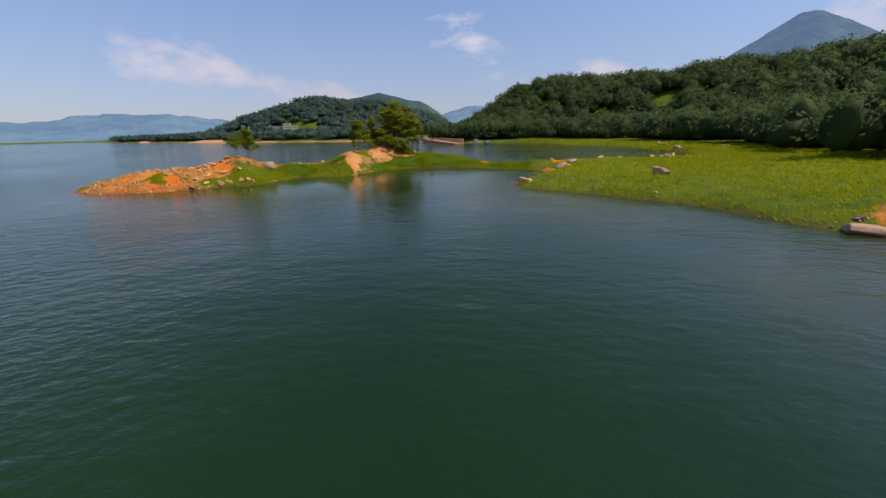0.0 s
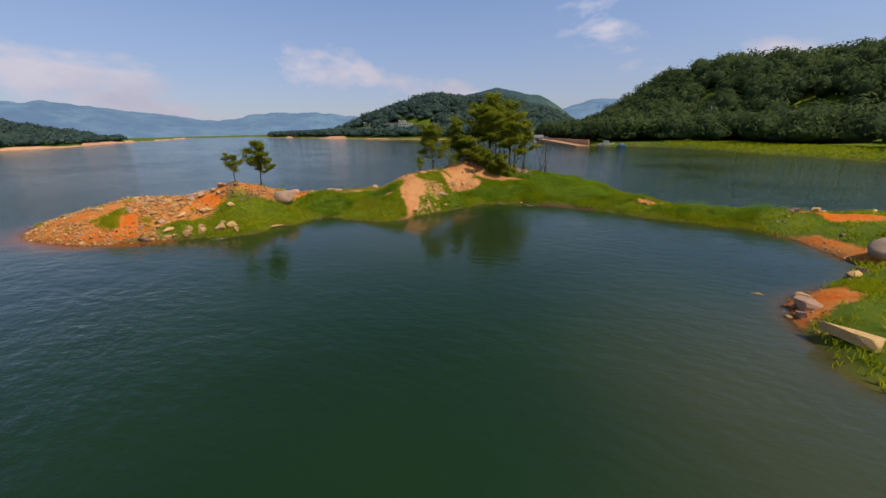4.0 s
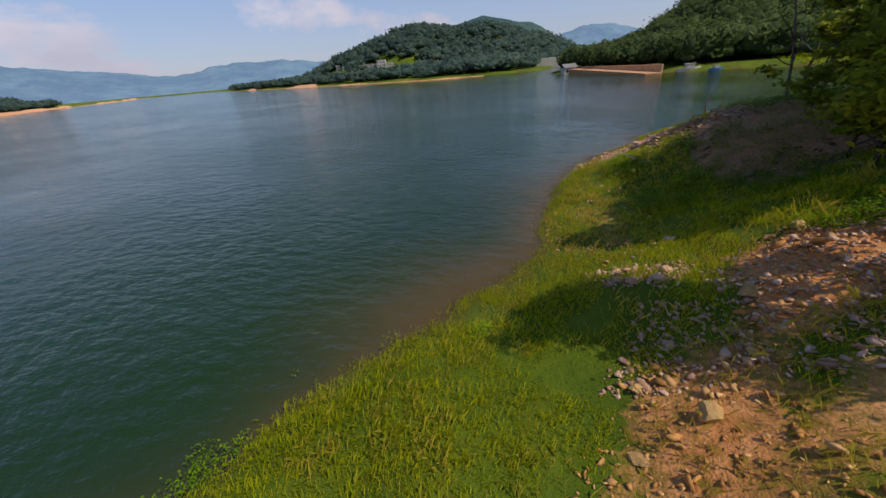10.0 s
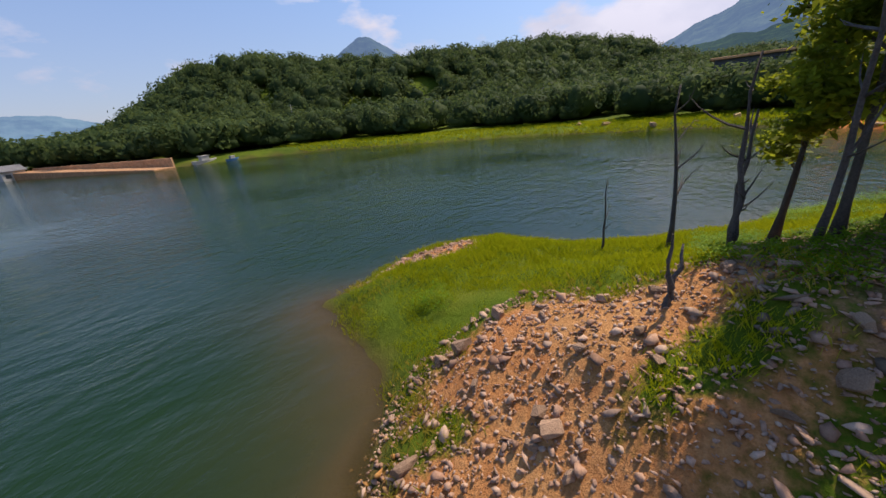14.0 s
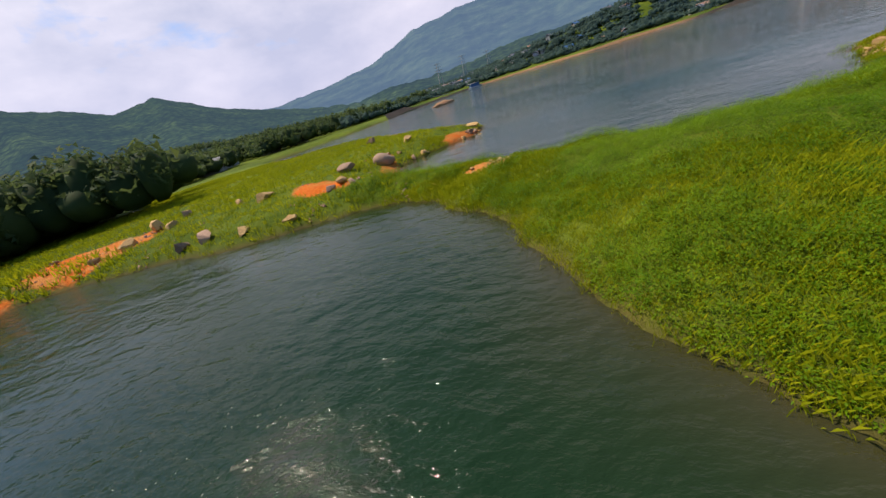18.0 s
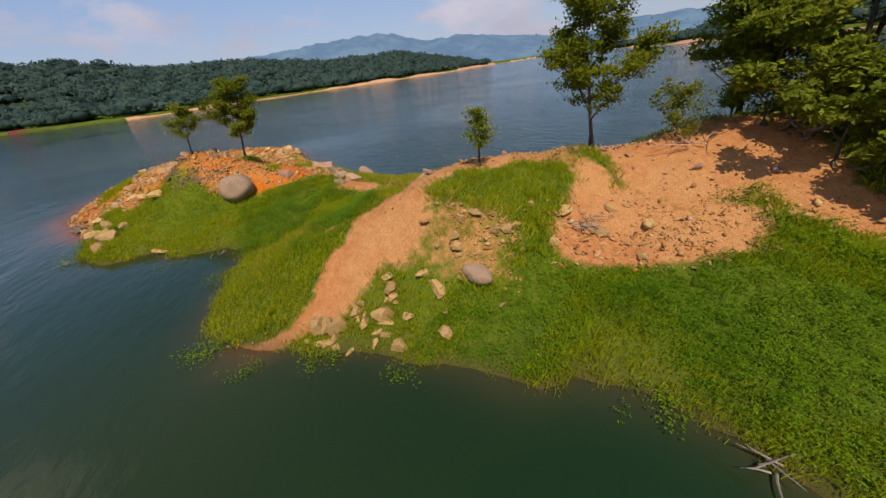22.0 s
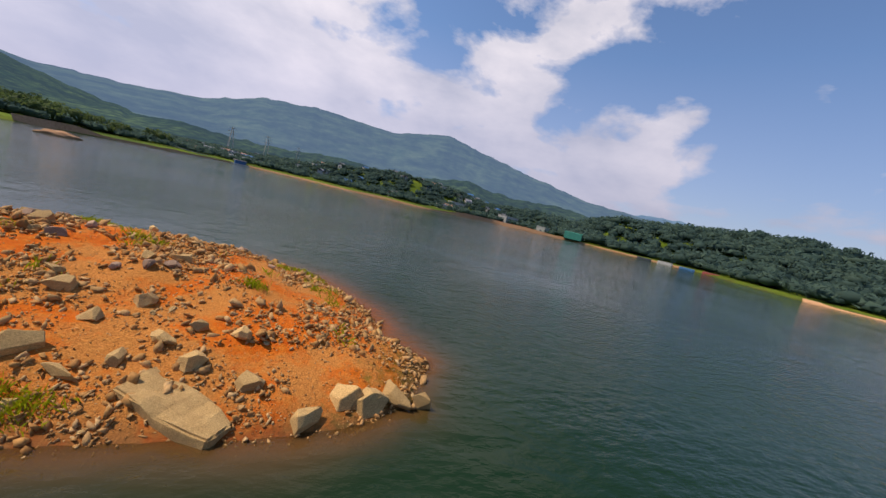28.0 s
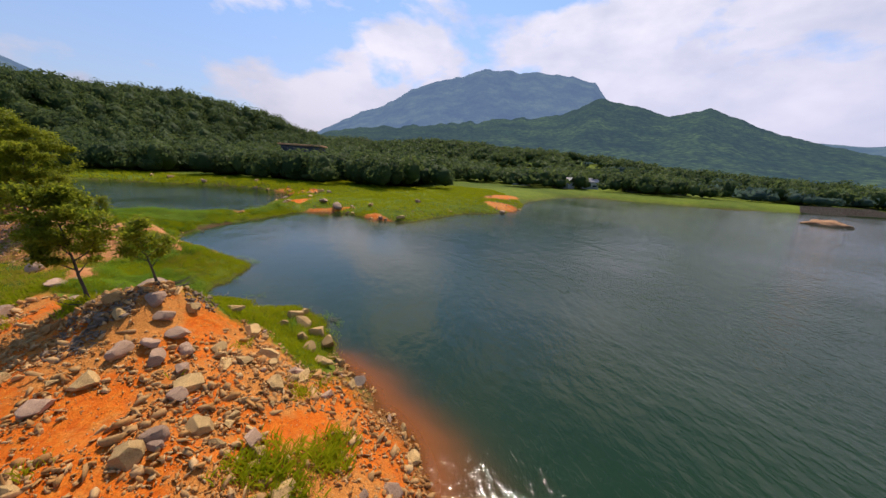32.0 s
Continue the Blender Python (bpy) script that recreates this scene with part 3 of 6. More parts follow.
def soils(x, y, d):
    """How far the ground is orange earth, pink rubble or bare sand, and wet."""
    x, y = np.asarray(x, float), np.asarray(y, float)
    x, y = x + (vnoise(x, y, 2.6, 81) - 0.5) * 2.6, y + (vnoise(x, y, 2.6, 82) - 0.5) * 2.6
    orange = np.maximum.reduce([
        blob(x, y, -42, 51, 14.5, 11.5, 20), blob(x, y, -31.5, 56, 4.5, 4.2), blob(x, y, -30.8, 58.9, 4.0, 1.7, 15), 0.5 * blob(x, y, -27.4, 57.8, 1.8, 2.4, 30), 0.6 * blob(x, y, -20.2, 63.2, 1.8, 1.0, 45),
        0.52 * blob(x, y, -21.8, 63.6, 3.6, 2.2, 38), blob(x, y, 31, 18.0, 5.5, 4.2, -40), blob(x, y, 16.2, 53.6, 1.2, 4.4, 20), blob(x, y, 20.0, 60.6, 3.4, 1.7, -32), blob(x, y, 6.8, 65.6, 1.3, 0.9),
        blob(x, y, 40, 62, 6, 3.2, 20), blob(x, y, 9.6, 45.4, 1.6, 3.4, -30), blob(x, y, 50, 12, 12, 4, -40), blob(x, y, 47, 70, 6, 2.4, 40)])
    pink = np.maximum.reduce([
        blob(x, y, -19.4, 63.6, 3.0, 1.6, 45), blob(x, y, -17.3, 62.9, 1.7, 1.0), blob(x, y, -17.6, 66.2, 1.7, 2.2, -20), 0.5 * blob(x, y, -19.4, 81.5, 1.8, 3.6, -5), 0.44 * blob(x, y, -20.6, 76, 1.9, 6.0), 0.58 * blob(x, y, -20.2, 67.6, 1.9, 2.6, -15),
        blob(x, y, -16.2, 61.6, 1.8, 1.5, 20), blob(x, y, -15.6, 59.7, 1.05, 1.9, 10), 0.52 * blob(x, y, -14.4, 63.4, 1.2, 2.4, -10), blob(x, y, -15.4, 57.6, 0.5, 2.2, 14), 0.5 * blob(x, y, -21.6, 64.6, 3.2, 1.6, 35), blob(x, y, -25.0, 61.2, 1.9, 0.85, 20), blob(x, y, -18.9, 59.8, 0.5, 0.5),
        blob(x, y, -9.8, 72.4, 5.2, 1.3, 8), blob(x, y, -13.4, 68.2, 3.6, 1.6, 42), blob(x, y, -14.5, 71.3, 4.4, 2.1, 40),
        0.95 * blob(x, y, -17.2, 85.8, 2.9, 4.8, 30), 0.5 * blob(x, y, -19.0, 84.6, 2.6, 3.6, 10), blob(x, y, -18.3, 70.4, 1.3, 1.8, -30), blob(x, y, -11.4, 94.2, 2.6, 1.0, -20)])
    green = np.maximum.reduce([blob(x, y, -26.5, 50.2, 3.2, 5.2, -30), blob(x, y, -30.5, 47.6, 3.2, 1.3, 20), blob(x, y, -22.8, 57.6, 3.6, 2.8, 10), 0.85 * blob(x, y, -36.5, 59.3, 3.0, 0.9, -20), blob(x, y, -15.5, 64.9, 0.75, 1.6, -20), 0.9 * blob(x, y, -18.9, 61.3, 1.0, 0.9)])
    strips = np.maximum.reduce([blob(x, y, -16.9, 84.3, 0.8, 2.2, 40), blob(x, y, -20.2, 83.0, 1.0, 2.4, 20), 0.8 * blob(x, y, -18.4, 88.2, 0.6, 1.4, 30), 1.3 * blob(x, y, -15.5, 64.9, 0.75, 1.6, -20)])
    pink = np.clip(pink - 0.75 * strips, 0, 1)
    orange = np.clip(orange - green * 1.2, 0, 1)
    wet = np.maximum(np.exp(-np.clip(d, 0, None) / 0.35) * 0.9, 1.2 * np.exp(-np.clip(d - 0.3, 0, None) / 0.3) * mud_at(x, y))
    return orange, pink, wet


def litter_at(x, y):
    """Brown leaf litter under the grove."""
    return np.clip(np.maximum(blob(x, y, -10.6, 79.2, 5.6, 5.4), blob(x, y, -15.2, 79.6, 1.9, 3.9, 8)), 0, 1)


def axis(lo, hi, step, grow, far):
    """Coordinates: even between lo and hi, widening outside."""
    mid = list(np.arange(lo, hi, step))
    up, s = [mid[-1]], step
    while up[-1] < far:
        s *= grow
        up.append(up[-1] + s)
    down, s = [mid[0]], step
    while down[-1] > -far:
        s *= grow
        down.append(down[-1] - s)
    return np.array(down[:0:-1] + mid + up[1:])


XS, YS = axis(-55, 28, 0.42, 1.055, 4200), axis(38, 98, 0.42, 1.055, 4200)
GX, GY = np.meshgrid(XS, YS)
D_GRID = shore_distance(GX, GY)
Z_GRID = ground(GX, GY)
ids = np.arange(GX.size).reshape(GX.shape)
QUADS = np.stack([ids[:-1, :-1], ids[:-1, 1:], ids[1:, 1:], ids[1:, :-1]], -1).reshape(-1, 4)
ground_mesh = mesh_np("ground", np.stack([GX.ravel(), GY.ravel(), Z_GRID], -1), QUADS, GROUND, True)
o_, p_, w_ = soils(GX.ravel(), GY.ravel(), D_GRID)
layer = ground_mesh.color_attributes.new("soil", "FLOAT_COLOR", "POINT")
layer.data.foreach_set("color", np.stack([o_, p_, w_, litter_at(GX.ravel(), GY.ravel())], -1).astype(np.float32).ravel())
tagged(new("ground", ground_mesh), "grassy lake shore with orange earth and low wooded hills", "ground", kind="structure")
deep = QUADS[(D_GRID[QUADS].min(1) < 6)]
water_mesh = mesh_np("water", np.stack([GX.ravel(), GY.ravel(), np.zeros(GX.size)], -1), deep, WATER, True)
layer = water_mesh.attributes.new("shallow", "FLOAT", "POINT")
silt_ = np.clip(o_ * 2.5, 0, 1) * smooth_step(-24, -34, GX.ravel()) * (0.25 + 0.75 * smooth_step(56, 51, GY.ravel()))
brown_ = np.clip(smooth_step(66, 72, GY.ravel()) * smooth_step(-12, -16, GX.ravel()) + 0.4 * blob(GX.ravel(), GY.ravel(), 3.5, 80, 3.5, 6, 40), 0, 1)
reach = 0.35 + 0.65 * vnoise(GX.ravel(), GY.ravel(), 14, 3) * (0.4 + 0.6 * silt_) + brown_ * (0.3 + 1.3 * vnoise(GX.ravel(), GY.ravel(), 6, 4))
layer.data.foreach_set("value", (np.exp(-np.clip(-D_GRID, 0, None) / reach) * np.maximum(0.28 + 0.72 * np.clip(np.maximum(o_, p_) * 2.5, 0, 1), 0.75 * brown_)).astype(np.float32))
layer = water_mesh.attributes.new("lee", "FLOAT", "POINT")
layer.data.foreach_set("value", np.maximum(blob(GX.ravel(), GY.ravel(), -10, 50, 26, 15, -8), 0.6 * blob(GX.ravel(), GY.ravel(), 5, 30, 22, 26)).astype(np.float32))
# paler olive water: mainland shallows, a patch south of them, the cove
layer = water_mesh.attributes.new("pale_water", "FLOAT", "POINT")
layer.data.foreach_set("value", (np.maximum.reduce([0.55 * blob(GX.ravel(), GY.ravel(), 9, 33, 7, 13, 25), 0.45 * blob(GX.ravel(), GY.ravel(), 21, 11, 10, 9), 0.2 * blob(GX.ravel(), GY.ravel(), -10, 52, 9, 7)]) * (0.45 + 0.8 * vnoise(GX.ravel(), GY.ravel(), 7, 6))).astype(np.float32))
layer = water_mesh.attributes.new("silt", "FLOAT", "POINT")
layer.data.foreach_set("value", silt_.astype(np.float32))
tagged(new("water", water_mesh), "calm dark green lake water with small ripples", "lake", kind="structure")


def ground_at(x, y):
    return float(ground([x], [y])[0])


# ---- far ranges ----
def range_mesh(name, label, skyline, near, far, mat, seed, jag=0.25, foot=-4.0, relief=1.0):
    """A mountain range round the lake: skyline rows of bearing (clockwise from +y) and rise, in degrees."""
    az = np.arange(skyline[0][0], skyline[-1][0], 0.25)
    el = np.interp(az, [s[0] for s in skyline], [s[1] for s in skyline])
    el = el + (vnoise(az * 10, 0 * az, 14, seed, 4) - 0.5) * jag * 2 * smooth_step(0, 2, el)
    rows = 34
    verts = []
    for r in range(rows + 1):
        f = r / rows
        dist = near + (far - near) * f
        ff = np.full(az.shape, f)
        h = (far * np.tan(np.radians(el)) + 7) * smooth_step(-0.15, 1.0, ff)
        lean = az + 5.0 * (vnoise(az, ff * 9, 7, seed + 5) - 0.5)
        spurs = np.abs(2 * vnoise(lean * 10, ff * 14, 34, seed + 7, 3) - 1) ** 0.8
        folds = np.abs(2 * vnoise(lean * 10, ff * 16, 11, seed + 9, 2) - 1)
        gully = (0.42 - 0.62 * spurs - 0.30 * folds) * 0.15 * relief * h * (1 - f) ** 0.6 * min(1.0, 3 * f)
        wob = dist * (1 + 0.06 * (vnoise(az * 4, ff * 20, 17, seed + 3) - 0.5) * (1 - f))
        verts.append(np.stack([-30 + np.sin(np.radians(az)) * wob, 56 + np.cos(np.radians(az)) * wob, np.where(f == 0, foot, h + gully)], -1))
    n = len(az)
    verts = np.concatenate(verts)
    i = np.arange(rows)[:, None] * n + np.arange(n - 1)
    faces = np.stack([i, i + 1, i + n + 1, i + n], -1).reshape(-1, 4)
    return tagged(new(name, mesh_np(name, verts, faces, mat, True)), label, "mountain", kind="structure")


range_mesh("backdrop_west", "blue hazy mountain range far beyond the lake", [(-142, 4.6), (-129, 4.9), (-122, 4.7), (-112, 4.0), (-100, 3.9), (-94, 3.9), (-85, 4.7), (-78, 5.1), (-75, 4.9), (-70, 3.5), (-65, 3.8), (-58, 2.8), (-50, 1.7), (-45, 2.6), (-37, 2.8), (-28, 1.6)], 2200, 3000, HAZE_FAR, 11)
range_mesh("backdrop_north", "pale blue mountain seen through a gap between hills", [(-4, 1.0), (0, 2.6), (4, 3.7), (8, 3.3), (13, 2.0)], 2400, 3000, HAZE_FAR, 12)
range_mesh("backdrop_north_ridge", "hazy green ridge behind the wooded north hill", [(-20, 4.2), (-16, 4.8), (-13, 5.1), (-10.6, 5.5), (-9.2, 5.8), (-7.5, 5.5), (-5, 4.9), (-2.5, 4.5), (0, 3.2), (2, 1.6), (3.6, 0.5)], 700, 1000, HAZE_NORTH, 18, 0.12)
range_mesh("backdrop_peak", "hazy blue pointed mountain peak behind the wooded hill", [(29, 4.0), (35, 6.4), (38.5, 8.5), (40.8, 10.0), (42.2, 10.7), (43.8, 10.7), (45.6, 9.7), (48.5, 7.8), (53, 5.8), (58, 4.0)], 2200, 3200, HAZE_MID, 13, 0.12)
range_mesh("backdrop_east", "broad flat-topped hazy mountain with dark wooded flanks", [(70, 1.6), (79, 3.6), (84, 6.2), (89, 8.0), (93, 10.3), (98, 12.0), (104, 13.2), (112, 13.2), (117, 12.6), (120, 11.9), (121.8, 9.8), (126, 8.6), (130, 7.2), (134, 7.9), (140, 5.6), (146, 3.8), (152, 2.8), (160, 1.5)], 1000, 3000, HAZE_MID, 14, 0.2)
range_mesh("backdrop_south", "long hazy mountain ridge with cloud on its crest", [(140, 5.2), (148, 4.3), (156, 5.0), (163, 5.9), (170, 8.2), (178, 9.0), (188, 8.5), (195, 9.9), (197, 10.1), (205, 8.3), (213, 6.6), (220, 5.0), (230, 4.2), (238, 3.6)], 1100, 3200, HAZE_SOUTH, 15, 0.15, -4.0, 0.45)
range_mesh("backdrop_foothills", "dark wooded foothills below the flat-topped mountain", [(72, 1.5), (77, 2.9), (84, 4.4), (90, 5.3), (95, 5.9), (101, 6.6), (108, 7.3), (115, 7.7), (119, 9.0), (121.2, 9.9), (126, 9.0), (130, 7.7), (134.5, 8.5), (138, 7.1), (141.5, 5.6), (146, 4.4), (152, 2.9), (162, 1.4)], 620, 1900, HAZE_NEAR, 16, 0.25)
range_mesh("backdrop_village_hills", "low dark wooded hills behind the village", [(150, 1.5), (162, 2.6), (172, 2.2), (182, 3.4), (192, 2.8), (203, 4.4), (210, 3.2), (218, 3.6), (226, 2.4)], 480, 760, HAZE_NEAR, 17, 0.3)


# ---- rocks ----
def rock_mesh(name, seed, mat, sub=2, cuts=9, rough=0.10, round_=0.0):
    """A stone about 1 m across: a ball cut by planes, with worn edges."""
    rnd = random.Random(seed)
    bm = bmesh.new()
    bmesh.ops.create_icosphere(bm, subdivisions=sub, radius=0.56)
    planes = []
    for _ in range(cuts):
        n = Vector((rnd.gauss(0, 1), rnd.gauss(0, 1), rnd.gauss(0, 1))).normalized()
        planes.append((n, rnd.uniform(0.2, 0.4) + round_ * 0.16))
    for v in bm.verts:
        for n, d in planes:
            over = v.co.dot(n) - d
            if over > 0:
                v.co -= n * over * (1 - round_)
        v.co += v.co.normalized() * (noise.noise(v.co * 2.3 + Vector((seed, 0, 0))) * rough + noise.noise(v.co * 6 + Vector((0, seed, 0))) * rough * 0.35)
    low, high = min(v.co.z for v in bm.verts), max(v.co.z for v in bm.verts)
    for v in bm.verts:
        v.co.z = (v.co.z - low) / (high - low) * 0.9
    return mesh_of(name, bm, mat, round_ > 0.3)


def block_mesh(name, seed, mat, cuts=7, lo=0.25, hi=0.43):
    """A broken stone about 1 m across: a block with faces struck off and worn edges."""
    rnd = random.Random(seed)
    bm = bmesh.new()
    bmesh.ops.create_cube(bm, size=1.0)
    for v in bm.verts:
        v.co += Vector((rnd.gauss(0, 0.07), rnd.gauss(0, 0.07), rnd.gauss(0, 0.07)))
    for _ in range(cuts):
        n = Vector((rnd.gauss(0, 1), rnd.gauss(0, 1), rnd.gauss(0, 0.8))).normalized()
        bmesh.ops.bisect_plane(bm, geom=bm.verts[:] + bm.edges[:] + bm.faces[:], plane_co=n * rnd.uniform(lo, hi), plane_no=n, clear_outer=True)
        bmesh.ops.holes_fill(bm, edges=[e for e in bm.edges if e.is_boundary])
    bmesh.ops.dissolve_degenerate(bm, dist=0.02, edges=bm.edges[:])
    bmesh.ops.bevel(bm, geom=bm.edges[:], offset=0.022, segments=1, affect="EDGES", clamp_overlap=True)
    bmesh.ops.triangulate(bm, faces=bm.faces[:])
    bmesh.ops.subdivide_edges(bm, edges=[e for e in bm.edges if e.calc_length() > 0.3], cuts=1)
    for v in bm.verts:
        v.co += v.co * (noise.noise(v.co * 3.1 + Vector((seed, 0, 0))) * 0.05)
    bmesh.ops.recalc_face_normals(bm, faces=bm.faces[:])
    low, high = min(v.co.z for v in bm.verts), max(v.co.z for v in bm.verts)
    for v in bm.verts:
        v.co.z = (v.co.z - low) / (high - low) * 0.9
    return mesh_of(name, bm, mat)


def rock(name, mesh, x, y, sx, sy, sz, turn, label, tilt=0.0, sink=0.15, z=None, group=""):
    ob = new(name, mesh)
    base = ground_at(x, y) if z is None else z
    ob.matrix_basis = pose(x, y, base - sink * sz, tilt, tilt * 0.5, turn) @ Matrix.Diagonal((sx, sy, sz, 1))
    return tagged(ob, label, "rock", group)


GRANITES = [rock_mesh("granite_boulder", s, PINKROCK, 3, 7, 0.05, 0.15) for s in (3, 8, 14)]
TANS = [block_mesh("tan_boulder", s, TANROCK, 11) for s in range(20, 28)]
PINKS = [block_mesh("pink_boulder", s, PINKROCK, 11) for s in range(40, 45)]
DARKS = [block_mesh("dark_boulder", s, DARKROCK, 11) for s in range(60, 64)]

rock("boulder", rock_mesh("round_boulder", 5, ROCK, 4, 5, 0.05, 0.6), -28.1, 55.0, 1.85, 1.6, 1.7, 20, "large round grey boulder in the grass", 0, 0.26)
for x, y, sx, sy, sz, turn in ((-29.5, 60.5, 1.9, 1.25, 1.25, 20), (-31.3, 60.0, 1.6, 1.0, 1.0, 60), (-32.2, 59.5, 1.1, 0.8, 0.7, 10), (-29.2, 57.6, 1.1, 0.8, 0.6, 40)):
    rock("boulder", GRANITES[0], x, y, sx, sy, sz, turn, "worn pinkish granite boulder half buried in orange earth", 0, 0.4, None, "granite boulders by the cove")
rock("boulder", GRANITES[1], -31.2, 62.8, 1.3, 1.1, 1.2, 30, "pale angular boulder at the water's edge", 8, 0.2, 0.1)
rock("boulder", GRANITES[2], -30.2, 63.3, 0.75, 0.6, 0.5, 80, "small pale boulder at the water's edge", 0, 0.2, 0.05)
rock("boulder", rock_mesh("pale_boulder", 17, PINKROCK, 3, 6, 0.03, 0.25), -22.9, 64.6, 0.9, 0.75, 0.75, 20, "pale pointed boulder among grass and pebbles")
slab = bmesh.new()
box(slab, (-2.1, -0.75, 0), (2.1, 0.75, 0.55), 0.0)
bmesh.ops.subdivide_edges(slab, edges=slab.edges[:], cuts=5, use_grid_fill=True)
for v in slab.verts:
    u = v.co.x / 2.1
    v.co.y *= 1 - 0.28 * max(0, u) ** 2 + 0.12 * noise.noise(v.co * 0.9)
    v.co.z += 0.12 * noise.noise(v.co * 1.3) - 0.10 * u
    v.co += Vector((noise.noise(v.co * 2 + Vector((5, 0, 0))), noise.noise(v.co * 2), 0)) * 0.09
bmesh.ops.bevel(slab, geom=[e for e in slab.edges if e.calc_face_angle(0) > 1.0], offset=0.07, segments=2, affect="EDGES")
slab_ob = new("rock_slab", mesh_of("rock_slab", slab, TANROCK))
slab_ob.matrix_basis = pose(-46.2, 57.7, 0.05, 3, 7, 148) @ Matrix.Diagonal((0.60, 0.62, 0.8, 1))
tagged(slab_ob, "long flat tan rock slab sloping into the lake", "rock")
TIPS = ((-50.0, 57.3, 1.0, 0.9), (-50.9, 57.1, 1.1, 0.8), (-51.5, 56.7, 0.9, 0.7), (-52.3, 56.9, 0.7, 0.6), (-48.9, 57.9, 0.7, 0.6), (-50.3, 56.3, 0.8, 0.6))
for i, (x, y, s, h) in enumerate(TIPS):
    rock("shore_rock", TANS[i], x, y, s * 1.15, s * 0.9, h * 1.15, 47 * i, "pale creviced rock standing at the tip of the spur", 10, 0.2, 0.0, "rocks at the spur's tip")
for x, y, sx, sy, sz, turn, lean_ in ((-42.8, 56.7, 1.7, 0.7, 1.3, 20, 16), (-43.8, 57.0, 1.9, 0.5, 0.6, 150, 14), (-41.7, 56.5, 1.2, 0.8, 1.1, 60, -12), (-42.3, 57.2, 1.1, 0.7, 0.7, 100, 10), (-40.6, 56.9, 0.9, 0.7, 0.8, 30, -8)):
    rock("shore_rock", TANS[int(-x) % 8], x, y, sx * 0.6, sy * 0.6, sz * 0.6, turn, "jagged golden rock rising from the spur's north side", lean_, 0.2, None, "jagged rocks of the spur")
STAND = ((-47.5, 57.0, 1.0), (-46.2, 56.5, 0.9), (-45.2, 55.9, 0.8), (-45.8, 55.2, 0.8), (-44.6, 56.6, 0.7), (-43.4, 55.2, 0.9), (-43.0, 56.4, 0.6), (-44.1, 54.2, 1.0), (-47.0, 55.4, 0.8), (-42.0, 54.0, 0.9),
         (-40.4, 54.4, 0.8), (-43.0, 51.5, 0.9), (-44.0, 51.0, 0.8), (-36.2, 51.9, 1.1), (-35.2, 55.0, 0.8), (-38.8, 49.2, 1.2), (-37.8, 48.2, 1.0), (-36.3, 49.4, 1.1), (-31.6, 49.2, 1.2), (-32.1, 51.2, 0.9),
         (-32.4, 53.6, 0.9), (-33.4, 52.9, 0.8), (-30.2, 50.6, 1.0), (-33.9, 49.5, 0.9), (-35.4, 47.2, 0.9), (-34.6, 48.4, 0.7), (-39.4, 45.8, 0.8), (-38.4, 46.6, 0.7), (-41.2, 46.4, 0.8), (-44.6, 44.7, 0.7))
for i, (x, y, s) in enumerate(STAND):
    rock("rock", TANS[i % 8], x, y, s * 0.8, s * 0.6, s * 0.5, 61 * i, "angular tan rock lying on orange earth", (i * 7) % 24 - 12, 0.2, None, "large rocks on the spur")
CREST = ((-35.0, 51.8, 0.65), (-32.6, 52.2, 0.7), (-33.9, 50.8, 0.6), (-35.2, 50.7, 0.6), (-34.6, 51.2, 0.5), (-33.2, 51.6, 0.55), (-34.5, 50.2, 0.55), (-38.3, 49.0, 0.5), (-37.1, 52.4, 0.6), (-38.9, 54.1, 0.5),
         (-43.3, 52.2, 0.42), (-43.9, 51.9, 0.42), (-42.6, 52.6, 0.3), (-46.6, 47.6, 0.34), (-44.8, 45.4, 0.4), (-40.1, 48.9, 0.42), (-42.4, 46.6, 0.4), (-36.8, 49.3, 0.5))
for i, (x, y, s) in enumerate(CREST):
    rock("boulder", GRANITES[i % 3], x, y, s * 1.2, s * 0.95, s * 0.85, 67 * i, "worn pinkish-grey boulder among the rubble of the spur", (i * 11) % 20 - 10, 0.2, None, "boulders on the spur's crest")
CLUSTER = ((-30.4, 46.4, 1.0), (-29.6, 46.9, 0.8), (-28.6, 47.9, 1.1), (-28.0, 48.6, 0.9), (-31.2, 47.1, 0.8), (-30.4, 47.6, 0.6), (-29.2, 48.6, 0.6), (-32.4, 46.2, 0.7), (-27.2, 48.2, 0.7), (-31.9, 45.6, 0.5))
for i, (x, y, s) in enumerate(CLUSTER):
    rock("shore_rock", TANS[(i + 3) % 8], x, y, s, s * 0.8, s * 0.8, 83 * i, "pale blocky rock at the grassy water's edge", 9, 0.2, None, "rocks at the south shore")
rock("shore_slab", TANS[2], -25.7, 51.1, 1.2, 0.4, 0.22, 40, "flat white stone lying in the shallows", 0, 0.1, 0.0)
rock("shore_rock", DARKS[0], -33.3, 44.7, 1.0, 0.6, 0.5, 15, "dark pointed rock standing in the shallow water", 0, 0.2, 0.0)
